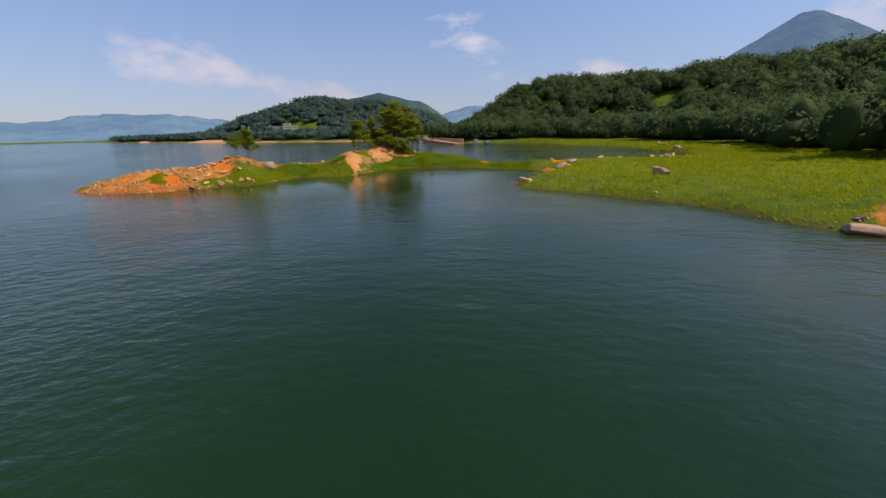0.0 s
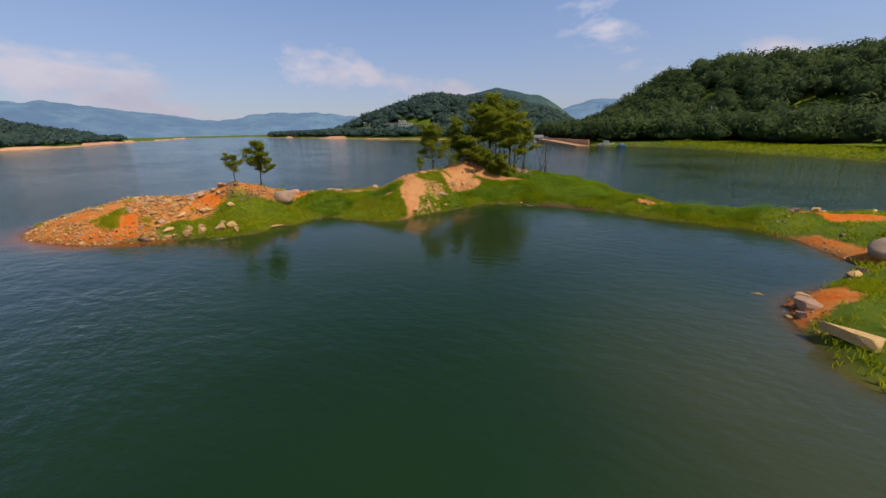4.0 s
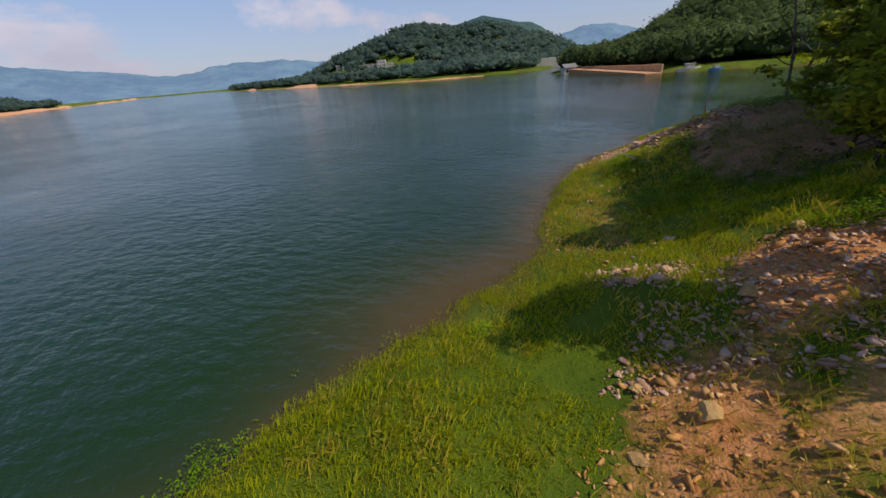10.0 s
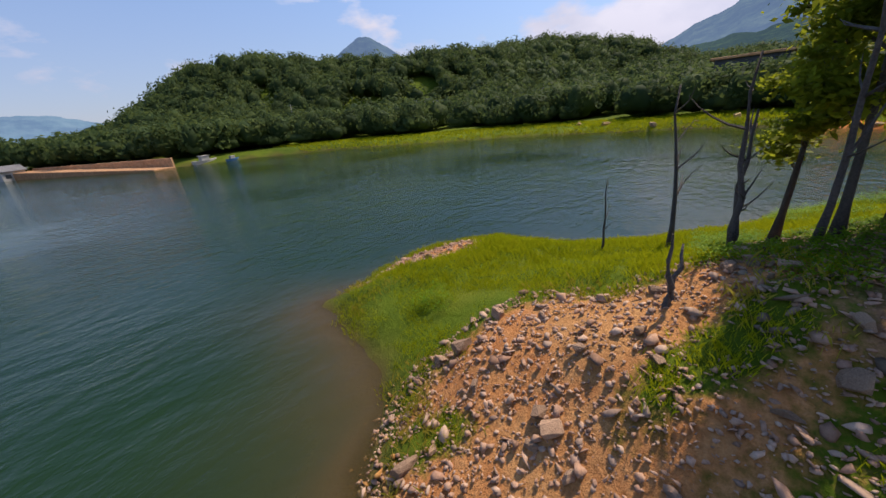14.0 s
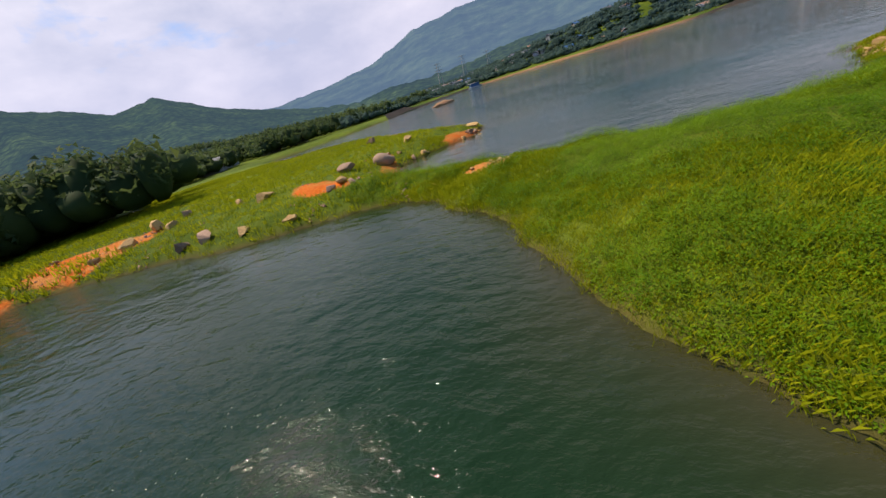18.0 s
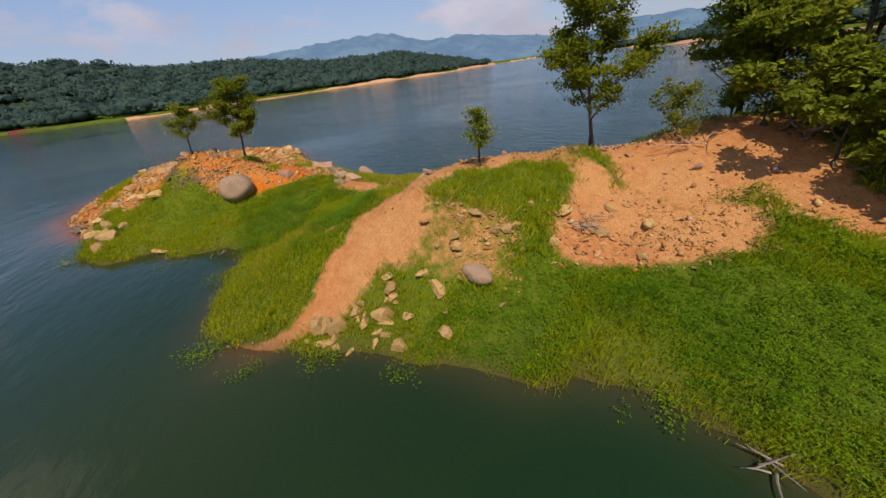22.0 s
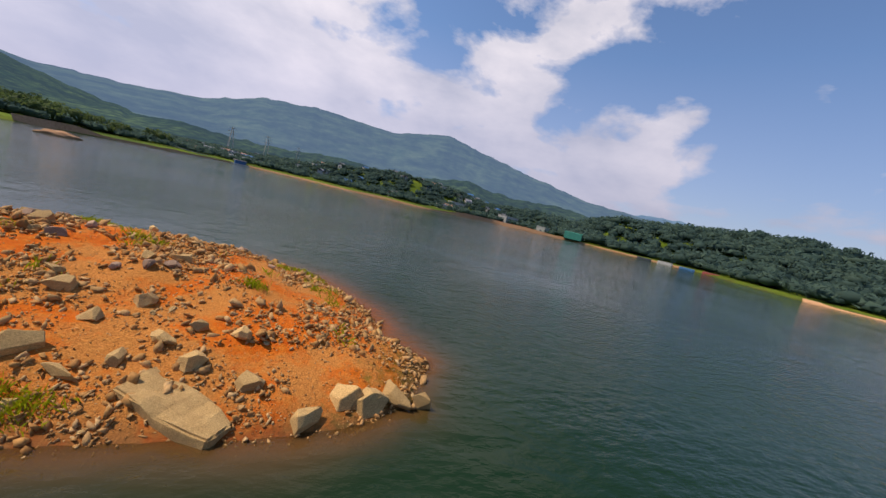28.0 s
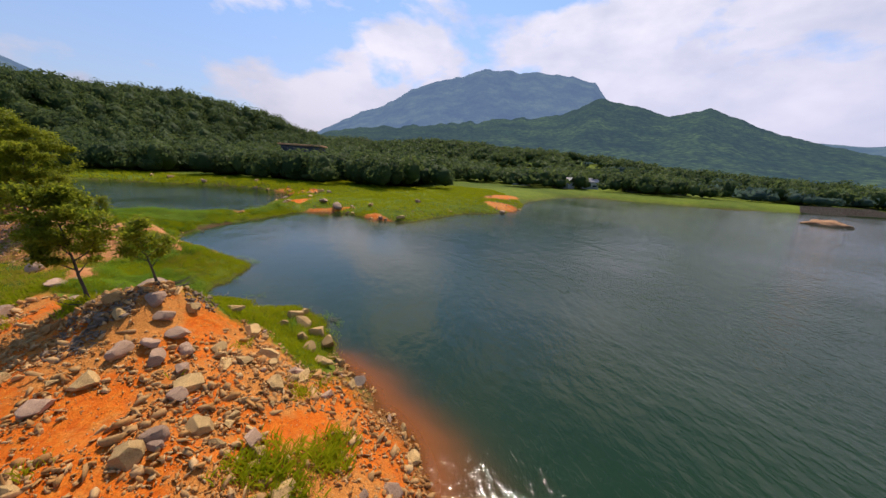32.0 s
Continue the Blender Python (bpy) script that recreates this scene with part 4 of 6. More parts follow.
GULLY = ((-14.5, 62.7, 0.9, 0.5), (-14.2, 60.1, 1.4, 0.9), (-14.6, 60.5, 0.9, 0.7), (-13.7, 60.7, 0.8, 0.5), (-14.5, 58.9, 1.1, 0.8), (-14.9, 58.4, 1.0, 0.7), (-14.2, 58.4, 0.8, 0.6), (-14.6, 59.4, 0.8, 0.6), (-13.2, 60.2, 1.0, 0.6),
         (-14.2, 66.3, 1.0, 0.5), (-14.9, 63.5, 0.8, 0.4), (-14.2, 64.2, 0.8, 0.4), (-13.6, 65.4, 0.9, 0.4), (-13.5, 58.9, 0.5, 0.3), (-12.8, 68.2, 0.9, 0.5), (-12.0, 67.2, 0.7, 0.4), (-13.2, 66.9, 0.7, 0.4))
rock("outcrop", rock_mesh("grey_outcrop", 31, ROCK, 3, 6, 0.04, 0.3), -13.6, 62.9, 0.95, 0.6, 0.45, 25, "low grey rock half buried beside the track", 4, 0.25)
for i, (x, y, s, h) in enumerate(GULLY):
    rock("rock", TANS[(5 * i) % 8], x, y, s * 0.6, s * 0.45, h * 0.6, 71 * i, "pale broken rock beside the bare earth track", 8, 0.2, None, "rocks beside the track")
for i, (x, y, s, h) in enumerate(((-26.5, 60.6, 1.3, 0.45), (-25.7, 61.2, 1.1, 0.4), (-25.4, 60.5, 0.8, 0.3))):
    rock("outcrop", PINKS[i], x, y, s, s * 0.7, h, 20 + 30 * i, "flat pink rock outcrop edging the grass", 4, 0.3, None, "pink outcrop")
for i, (x, y, s) in enumerate(((-19.9, 62.9, 0.6), (-18.6, 63.4, 0.75), (-18.0, 63.3, 0.6), (-18.9, 66.2, 0.6), (-16.2, 68.2, 0.6), (-13.4, 70.8, 0.7), (-12.0, 72.0, 0.6), (-17.8, 66.3, 0.45))):
    rock("rock", PINKS[i % 5], x, y, s * 0.62, s * 0.4, s * 0.35, 57 * i, "grey stone lying on the bare orange ridge", 10, 0.15, None, "grey stones on the ridge")
# mainland stones
rock("boulder", rock_mesh("bank_boulder", 9, ROCK, 3, 7, 0.05, 0.35), 17.0, 52.8, 1.9, 1.5, 1.5, 30, "large brown boulder at the foot of a red bank", 0, 0.15)
rock("boulder", GRANITES[2], 19.4, 55.6, 1.7, 1.2, 1.0, 70, "grey boulder in the grass above the bank")
rock("rock_slab", TANS[4], 9.5, 41.8, 1.9, 1.1, 0.55, 120, "pale flat rock at the grassy water's edge", 5, 0.25)
for i, (x, y, s) in enumerate(((9.5, 45.1, 1.0), (9.0, 44.2, 0.6), (8.7, 46.6, 0.9), (10.2, 46.6, 0.6), (13.9, 49.9, 0.8), (14.8, 50.9, 0.6), (16.3, 49.8, 0.5), (15.9, 47.0, 1.2), (17.6, 60.9, 0.8), (16.6, 61.6, 0.6), (18.2, 61.9, 0.7),
                               (20.1, 64.5, 0.8), (23.4, 64.8, 0.9), (27.1, 64.2, 1.3), (29.2, 64.4, 1.2), (25.1, 59.2, 1.2), (36.6, 59.0, 1.5), (36.8, 61.6, 1.4), (35, 57, 1.0), (34.0, 60.0, 1.0), (28, 58.6, 0.9), (38.6, 63.6, 0.8),
                               (23, 38, 1.4), (12.0, 34.6, 0.7), (37, 62, 0.9), (54, 87, 1.5), (60, 95, 1.8), (56, 80, 1.3), (63, 82, 1.6), (61, 104, 1.6), (66, 92, 1.2), (58, 92, 1.0), (64, 110, 1.4), (53, 76, 1.2), (33, 13, 0.8))):
    rock("shore_rock", (PINKS + TANS)[(3 * i) % 13], x, y, s * 1.2, s * 0.8, s * 0.7, 97 * i, "weathered tan rock on the grassy mainland shore", 8, 0.2, None, "rocks on the mainland shore")
rock("boulder", GRANITES[0], 24.8, 20.0, 1.9, 1.2, 0.8, 140, "long pale boulder on the orange beach")


def scatter(name, label, spots, sizes, mat, seed, flat=0.6):
    """Loose stones too many to count, as one mesh."""
    rnd = np.random.default_rng(seed)
    bm = bmesh.new()
    bmesh.ops.create_icosphere(bm, subdivisions=1, radius=0.5)
    base = np.array([v.co for v in bm.verts])
    tris = np.array([[v.index for v in f.verts] for f in bm.faces])
    bm.free()
    x, y = spots[:, 0], spots[:, 1]
    z = ground(x, y)
    n = len(x)
    shapes = []
    for s in range(10):
        r = np.random.default_rng(seed * 50 + s)
        p = base * r.uniform(0.75, 1.25, (len(base), 1))
        for _ in range(6):
            k = r.normal(size=3)
            k /= np.linalg.norm(k)
            over = np.clip(p @ k - r.uniform(0.06, 0.26), 0, None)
            p -= over[:, None] * k
        shapes.append(p)
    shapes = np.array(shapes)[rnd.integers(0, 10, n)]
    turn = rnd.uniform(0, math.tau, n)
    c, s = np.cos(turn), np.sin(turn)
    stretch = np.stack([rnd.uniform(0.7, 1.5, n), rnd.uniform(0.6, 1.0, n), rnd.uniform(0.4, 0.9, n) * flat / 0.6], -1) * sizes[:, None]
    p = shapes * stretch[:, None]
    tilt = rnd.normal(0, 0.3, n)[:, None]
    p[:, :, 2] += p[:, :, 0] * tilt
    q = np.stack([p[:, :, 0] * c[:, None] - p[:, :, 1] * s[:, None], p[:, :, 0] * s[:, None] + p[:, :, 1] * c[:, None], p[:, :, 2]], -1)
    q += np.stack([x, y, z + sizes * 0.12], -1)[:, None]
    faces = (tris[None] + (np.arange(n) * len(base))[:, None, None]).reshape(-1, 3)
    return tagged(new(name, mesh_np(name, q.reshape(-1, 3), faces, mat)), label, "stones", kind="stuff")


def stones_material(name, *cols):
    m, t, b = material(name, 0.92)
    b.inputs["Specular IOR Level"].default_value = 0.15
    geo = t.nodes.new("ShaderNodeNewGeometry")
    col = ramp(t, geo.outputs["Random Per Island"], *[(i / (len(cols) - 1), c) for i, c in enumerate(cols)])
    n = noise_node(t, 14.0, 5.0, 0.7)
    col = mixed(t, 0.6, col, ramp(t, n, (0.3, (0.55, 0.55, 0.55)), (0.65, (1.15, 1.15, 1.15))), "MULTIPLY")
    t.links.new(col, b.inputs["Base Color"])
    bump(t, b, n, 0.6, 0.02)
    return m


STONES_TAN = stones_material("loose_tan_stones", (0.27, 0.125, 0.04), (0.50, 0.26, 0.085), (0.40, 0.19, 0.06), (0.58, 0.37, 0.17), (0.40, 0.225, 0.085), (0.48, 0.28, 0.115))
STONES_PINK = stones_material("loose_pink_stones", (0.26, 0.15, 0.10), (0.50, 0.31, 0.21), (0.38, 0.22, 0.15), (0.58, 0.40, 0.29), (0.24, 0.16, 0.12))
STONES_DARK = stones_material("loose_dark_stones", (0.13, 0.09, 0.06), (0.27, 0.19, 0.125), (0.19, 0.14, 0.10), (0.33, 0.24, 0.165))
rng = np.random.default_rng(7)


def field(n, x0, x1, y0, y1, keep):
    x, y = rng.uniform(x0, x1, n), rng.uniform(y0, y1, n)
    d = shore_distance(x, y)
    o, p, w = soils(x, y, d)
    ok = keep(x, y, d, o, p)
    return np.stack([x[ok], y[ok]], -1)


spur = field(60000, -54, -28, 41, 61, lambda x, y, d, o, p: (d > -0.25) & (o > 0.25) & (vnoise(x, y, 1.7, 21) + rng.uniform(-0.12, 0.12, len(x)) > 0.47 + 0.05 * (x > -33)))
scatter("rubble", "loose angular tan stones strewn over orange earth", spur, np.clip(rng.lognormal(-2.3, 0.6, len(spur)), 0.04, 0.5), STONES_TAN, 3)
gravel = field(14000, -54, -28, 41, 61, lambda x, y, d, o, p: (d > -0.1) & (o > 0.2))
scatter("gravel", "fine tan gravel between the stones of the spur", gravel, rng.uniform(0.03, 0.085, len(gravel)), STONES_TAN, 10)
shade_side = field(7500, -36, -28.5, 50.5, 57.5, lambda x, y, d, o, p: (d > 0.5) & (vnoise(x, y, 1.8, 27) > 0.40) & (blob(x, y, -32.2, 53.0, 2.7, 2.1) > 0.25))
scatter("rubble", "dark grey stones heaped round the trees of the spur", shade_side, np.clip(rng.lognormal(-2.0, 0.5, len(shade_side)), 0.07, 0.6), STONES_DARK, 9)
ridge = field(26000, -24, -4, 59, 75, lambda x, y, d, o, p: (d > 0.3) & ((o > 0.3) | (p > 0.3)) & (vnoise(x, y, 1.7, 22) + rng.uniform(-0.1, 0.1, len(x)) > 0.45) & ((y > 62.5) | (rng.uniform(0, 1, len(x)) < 0.12)))
scatter("rubble", "small stones scattered on the bare earth ridge", ridge, np.clip(rng.lognormal(-2.55, 0.55, len(ridge)), 0.03, 0.35), STONES_TAN, 4)
crest = rng.uniform(0, 1, 520)
crest = np.stack([np.interp(crest, (0, 0.45, 1), (-20.6, -18.9, -17.8)) + rng.normal(0, 0.32, 520), np.interp(crest, (0, 0.45, 1), (63.0, 65.0, 68.8)) + rng.normal(0, 0.32, 520)], -1)
scatter("rubble", "broken tan stones lining the edge of the bare ridge", crest, np.clip(rng.lognormal(-1.9, 0.5, 520), 0.06, 0.42), STONES_TAN, 15, 0.55)
slope = rng.uniform(0, 1, 420)
slope = np.stack([np.interp(slope, (0, 0.5, 1), (-14.9, -13.8, -11.6)) + rng.normal(0, 0.35, 420), np.interp(slope, (0, 0.5, 1), (62.6, 65.8, 68.8)) + rng.normal(0, 0.35, 420)], -1)
scatter("rubble", "broken tan stones on the slope above the cove", slope, np.clip(rng.lognormal(-2.0, 0.5, 420), 0.06, 0.4), STONES_TAN, 16, 0.55)
north = field(52000, -23, -8, 68, 96, lambda x, y, d, o, p: (d > -0.2) & (p > 0.2) & (vnoise(x, y, 2.0, 23) > 0.26) & (rng.uniform(0, 1, len(x)) < np.where((y > 82) | ((y < 72.5) & (x < -16)), 1, 0.05)))
scatter("rubble", "broken pink stones covering the north slope", north, np.clip(rng.lognormal(-2.45, 0.55, len(north)), 0.04, 0.4), STONES_PINK, 5, 0.45)
litter_stones = field(9000, -19, -5, 72, 86, lambda x, y, d, o, p: (d > 0.5) & (litter_at(x, y) > 0.2) & (vnoise(x, y, 1.6, 28) > 0.42))
scatter("rubble", "dark stones and clods under the grove", litter_stones, np.clip(rng.lognormal(-2.2, 0.55, len(litter_stones)), 0.05, 0.5), STONES_DARK, 12)
banks = field(26000, 8, 64, 10, 112, lambda x, y, d, o, p: (d > 0) & ((o > 0.4) | ((d < 5) & (vnoise(x, y, 4, 24) > 0.62))) & (vnoise(x, y, 2.5, 25) > 0.5))
scatter("rubble", "scattered stones on the mainland bank", banks, np.clip(rng.lognormal(-1.6, 0.5, len(banks)), 0.08, 0.8), STONES_PINK, 6)
edges = field(60000, -54, 20, 38, 98, lambda x, y, d, o, p: (np.abs(d) < 0.6) & (np.maximum(o, p) > 0.12))
scatter("rubble", "wet pebbles along the waterline", edges, np.clip(rng.lognormal(-2.1, 0.45, len(edges)), 0.06, 0.4), STONES_TAN, 8)


spur_mid = spur[::22]
scatter("rubble", "hand-sized to knee-high tan stones on the spur", spur_mid, np.clip(rng.lognormal(-1.25, 0.35, len(spur_mid)), 0.16, 0.6), STONES_TAN, 14, 0.7)


# rocks large enough to count, strewn over the spur and the north slope
PICK = random.Random(91)
SMALL_TANS = [block_mesh("spur_rock", s, TANROCK, 12) for s in range(70, 80)]
SMALL_PINKS = [block_mesh("slope_rock", s, PINKROCK, 12) for s in range(80, 86)]


def strew(n, spots, meshes, label, group, lo, hi):
    order = PICK.sample(range(len(spots)), min(n, len(spots)))
    xs, ys = spots[order, 0], spots[order, 1]
    zs = ground(xs, ys)
    for i, (x, y, z) in enumerate(zip(xs, ys, zs)):
        s = lo + (hi - lo) * PICK.random() ** 2.2
        rock("rock", meshes[i % len(meshes)], float(x), float(y), s * PICK.uniform(0.9, 1.4), s * PICK.uniform(0.6, 0.9), s * PICK.uniform(0.45, 0.8), PICK.uniform(0, 360), label, PICK.uniform(-18, 18), 0.18, float(z), group)


strew(90, spur, SMALL_TANS, "small angular tan rock on orange earth", "strewn rocks on the spur", 0.2, 0.55)
strew(36, spur[(spur[:, 1] < 51) & (spur[:, 0] > -41)], SMALL_PINKS + SMALL_TANS, "weathered greyish rock on the spur's crest", "rocks on the spur's crest", 0.25, 0.75)
strew(35, north[north[:, 1] > 81], SMALL_PINKS, "broken pink rock on the rubble slope", "strewn rocks on the north slope", 0.25, 0.6)
strew(20, field(400, -15.0, -13.6, 57.9, 60.8, lambda x, y, d, o, p: d > -0.1), SMALL_TANS, "pale broken rock heaped beside the track", "rock heap beside the track", 0.25, 0.6)
strew(16, field(400, -15.6, -12.6, 61.2, 65.2, lambda x, y, d, o, p: d > 0.2), SMALL_TANS, "pale broken rock on the grassy slope", "broken rocks above the track", 0.2, 0.55)
strew(10, field(300, 5.2, 8.4, 64.6, 66.6, lambda x, y, d, o, p: (d > 0.1) & (o > 0.3)), SMALL_TANS, "pale broken rock in the bare earth scar", "rocks in the bare scar", 0.2, 0.55)
strew(15, ridge, SMALL_TANS, "small tan stone on the bare ridge", "strewn stones on the ridge", 0.18, 0.45)
strew(12, banks, SMALL_PINKS, "weathered stone on the mainland bank", "strewn stones on the bank", 0.4, 1.0)


# ---- grass and weeds ----
def blades(name, label, spots, high, lean, wide, count, mat, seed, leafy=False):
    """Tufts of bent blades, or of broad leaves on short stems."""
    r = np.random.default_rng(seed)
    n = len(spots)
    x, y = np.repeat(spots[:, 0], count), np.repeat(spots[:, 1], count)
    spread = 0.14 if not leafy else 0.16
    x, y = x + r.normal(0, spread, len(x)), y + r.normal(0, spread, len(y))
    z = np.repeat(ground(spots[:, 0], spots[:, 1]), count) - 0.03
    h = np.repeat(high, count) * r.uniform(0.55, 1.15, len(x))
    a = r.uniform(0, math.tau, len(x))
    dx, dy = np.cos(a), np.sin(a)
    b = h * r.uniform(0.2, 1.0, len(x)) * lean
    w = wide * r.uniform(0.7, 1.3, len(x))
    px, py = -dy * w, dx * w
    if leafy:
        own = r.uniform(0.11, 0.30, n)
        rad, turn = np.sqrt(r.uniform(0, 1, len(x))), r.uniform(0, math.tau, len(x))
        x, y = np.repeat(spots[:, 0], count) + np.cos(turn) * rad * np.repeat(own, count), np.repeat(spots[:, 1], count) + np.sin(turn) * rad * np.repeat(own, count)
        z0 = z + np.repeat(high * r.uniform(0.7, 1.2, n), count) * (1 - 0.75 * rad**2) * r.uniform(0.6, 1.05, len(x))
        a = turn + r.normal(0, 0.7, len(x))
        dx, dy = np.cos(a), np.sin(a)
        px, py = -dy * w, dx * w
        b = r.uniform(0.03, 0.075, len(x)) * lean / 0.55
        droop = r.uniform(-0.5, 0.45, len(x)) * b
        v = np.stack([np.stack([x, y, z0], -1), np.stack([x + dx * b * 0.5 + px, y + dy * b * 0.5 + py, z0 + b * 0.2 + droop * 0.4], -1),
                      np.stack([x + dx * b, y + dy * b, z0 + droop], -1), np.stack([x + dx * b * 0.5 - px, y + dy * b * 0.5 - py, z0 + b * 0.2 + droop * 0.4], -1)], 1)
        f = np.arange(len(x))[:, None] * 4 + np.array([0, 1, 2, 3])
        patch = 0.35 * (vnoise(spots[:, 0], spots[:, 1], 3.0, 36) - 0.5)
        me = toned(mesh_np(name, v.reshape(-1, 3), f, mat), (np.clip(r.normal(0.5, 0.17, n) + patch, 0, 1),), (count * 4,))
        return tagged(new(name, me), label, "plants", kind="stuff")
    v = np.stack([np.stack([x - px, y - py, z], -1), np.stack([x + px, y + py, z], -1),
                  np.stack([x + dx * b * 0.35 + px * 0.8, y + dy * b * 0.35 + py * 0.8, z + h * 0.6], -1), np.stack([x + dx * b, y + dy * b, z + h], -1)], 1)
    f = np.arange(len(x))[:, None] * 4 + np.array([0, 1, 2, 3])
    return tagged(new(name, mesh_np(name, v.reshape(-1, 3), f, mat)), label, "grass", kind="stuff")


def isle_green(x, y, d, o, p):
    edge = 0.42 + 0.3 * (vnoise(x, y, 1.6, 31) - 0.5)
    return (d > (1.4 * vnoise(x, y, 1.1, 33) - 0.15) * mud_at(x, y)) & (o < edge) & (p < edge)


def wooded(x, y):
    return litter_at(x, y) > 0.4


def thick(x, y):
    """Where weeds stand thick among the grass."""
    return np.maximum.reduce([blob(x, y, -24.6, 57.6, 2.6, 2.9, -35), blob(x, y, -19.6, 59.9, 2.9, 1.2, -12), blob(x, y, -8.5, 68.0, 5.0, 2.2, 15), blob(x, y, -12.2, 63.2, 1.4, 3.4, 20), blob(x, y, 0, 70, 7, 5.0, -20), blob(x, y, -4, 75, 5, 4), 0.45 * blob(x, y, 0.5, 78, 4.5, 6.5, 20), blob(x, y, 12, 63, 4, 2)])


meadow = field(125000, -38, 18, 46, 98, lambda x, y, d, o, p: isle_green(x, y, d, o, p) & ~wooded(x, y) & (x < 14) & (thick(x, y) < 0.75) & ((vnoise(x, y, 0.9, 37) > 0.42) | (x > -14) | (y < 68)) & ((vnoise(x, y, 0.8, 38) > 0.52) | (blob(x, y, -22, 63.8, 4.2, 2.6, 38) < 0.35)))
blades("grass", "fresh green lakeside grass in dense tufts", meadow, (0.12 + 0.26 * vnoise(meadow[:, 0], meadow[:, 1], 3.5, 41)) * (1 - 0.5 * blob(meadow[:, 0], meadow[:, 1], -22.5, 64, 5, 4)) * np.where((meadow[:, 0] < -14) & (meadow[:, 1] > 68), 0.6, 0.85), 0.8, 0.0042, 15, GRASS, 11)
dry = field(26000, -38, 18, 46, 98, lambda x, y, d, o, p: (d > 0.3) & (o < 0.62) & (p < 0.62) & (vnoise(x, y, 2.6, 42) > np.where(x > -14, 0.8, 0.57) - 0.30 * blob(x, y, -21, 77, 4, 10) - 0.22 * blob(x, y, -22, 64, 5, 3)) & ~wooded(x, y))
blades("dry_grass", "yellowing grass tufts among stones", dry, 0.14 + 0.2 * vnoise(dry[:, 0], dry[:, 1], 2, 43), 0.85, 0.0033, 11, DRYGRASS, 12)
weedy = field(105000, -30, 18, 48, 98, lambda x, y, d, o, p: isle_green(x, y, d, o, p) & (d > 0.1) & (thick(x, y) + 0.5 * vnoise(x, y, 1.5, 44) + 0.35 * vnoise(x, y, 5.0, 40) > 0.62) & ~wooded(x, y))
blades("weeds", "dense leafy weeds on the slope", weedy, 0.16 + 1.25 * np.clip(vnoise(weedy[:, 0], weedy[:, 1], 1.2, 45, 2) - 0.32, 0, 1), 0.62, 0.013, 25, WEED, 13, True)
under = field(16000, -20, -4, 70, 92, lambda x, y, d, o, p: (d > 0.5) & (p < 0.6) & (vnoise(x, y, 2.0, 46) > 0.52) & (y < 85))
blades("weeds", "low leafy plants on the wooded knoll", under, np.full(len(under), 0.35), 0.7, 0.022, 12, WEED, 14, True)
bank = field(62000, 8, 95, 8, 140, lambda x, y, d, o, p: (d > 0) & (o < 0.45) & (d < 34) & (np.hypot(x - 15, y - 50) < 75))
blades("grass", "bright green grass on the mainland bank", bank, 0.2 + 0.3 * vnoise(bank[:, 0], bank[:, 1], 6, 47), 0.9, 0.02, 6, GRASS, 15)
strip = field(36000, 35, 130, 60, 230, lambda x, y, d, o, p: (d > 0) & (d < 14) & (y > 62))
blades("grass", "grass strip along the far side of the bay", strip, np.full(len(strip), 0.6), 0.9, 0.06, 4, GRASS, 16)
spurgrass = field(110000, -50, -28, 42, 61, lambda x, y, d, o, p: (d > 0.2) & (blob(x, y, -33.2, 52.4, 3.8, 3.0) < 0.3) & (blob(x, y, -44.5, 50.3, 2.2, 1.8) < 0.3) & (blob(x, y, -45.5, 55.0, 4.0, 2.6) < 0.3) & (vnoise(x, y, 1.5, 48, 3) + rng.uniform(-0.16, 0.08, len(x)) > 0.725 + 0.02 * (y < 49)))
blades("grass", "green tufts between the stones of the spur", spurgrass, 0.2 + 0.2 * vnoise(spurgrass[:, 0], spurgrass[:, 1], 2, 50), 0.9, 0.007, 4, GRASS, 17)
reeds = field(60000, -30, 8, 46, 70, lambda x, y, d, o, p: (d < 0.05) & (d > -1.0) & (np.maximum(o, p) < 0.3) & (vnoise(x, y, 1.3, 49) > 0.54))
blades("water_plants", "half-drowned plants along the cove's edge", reeds, np.full(len(reeds), 0.45) + 0.1, 0.6, 0.018, 8, WEED, 18, True)


# ---- trees ----
def limb_points(start, way, length, rnd, bend=0.25, up=0.12, steps=5):
    pts, p, w = [Vector(start)], Vector(start), Vector(way).normalized()
    for _ in range(steps):
        w = (w + Vector((rnd.gauss(0, bend), rnd.gauss(0, bend), rnd.gauss(up, bend * 0.5))) * 0.5).normalized()
        p = p + w * length / steps
        pts.append(p.copy())
    return pts


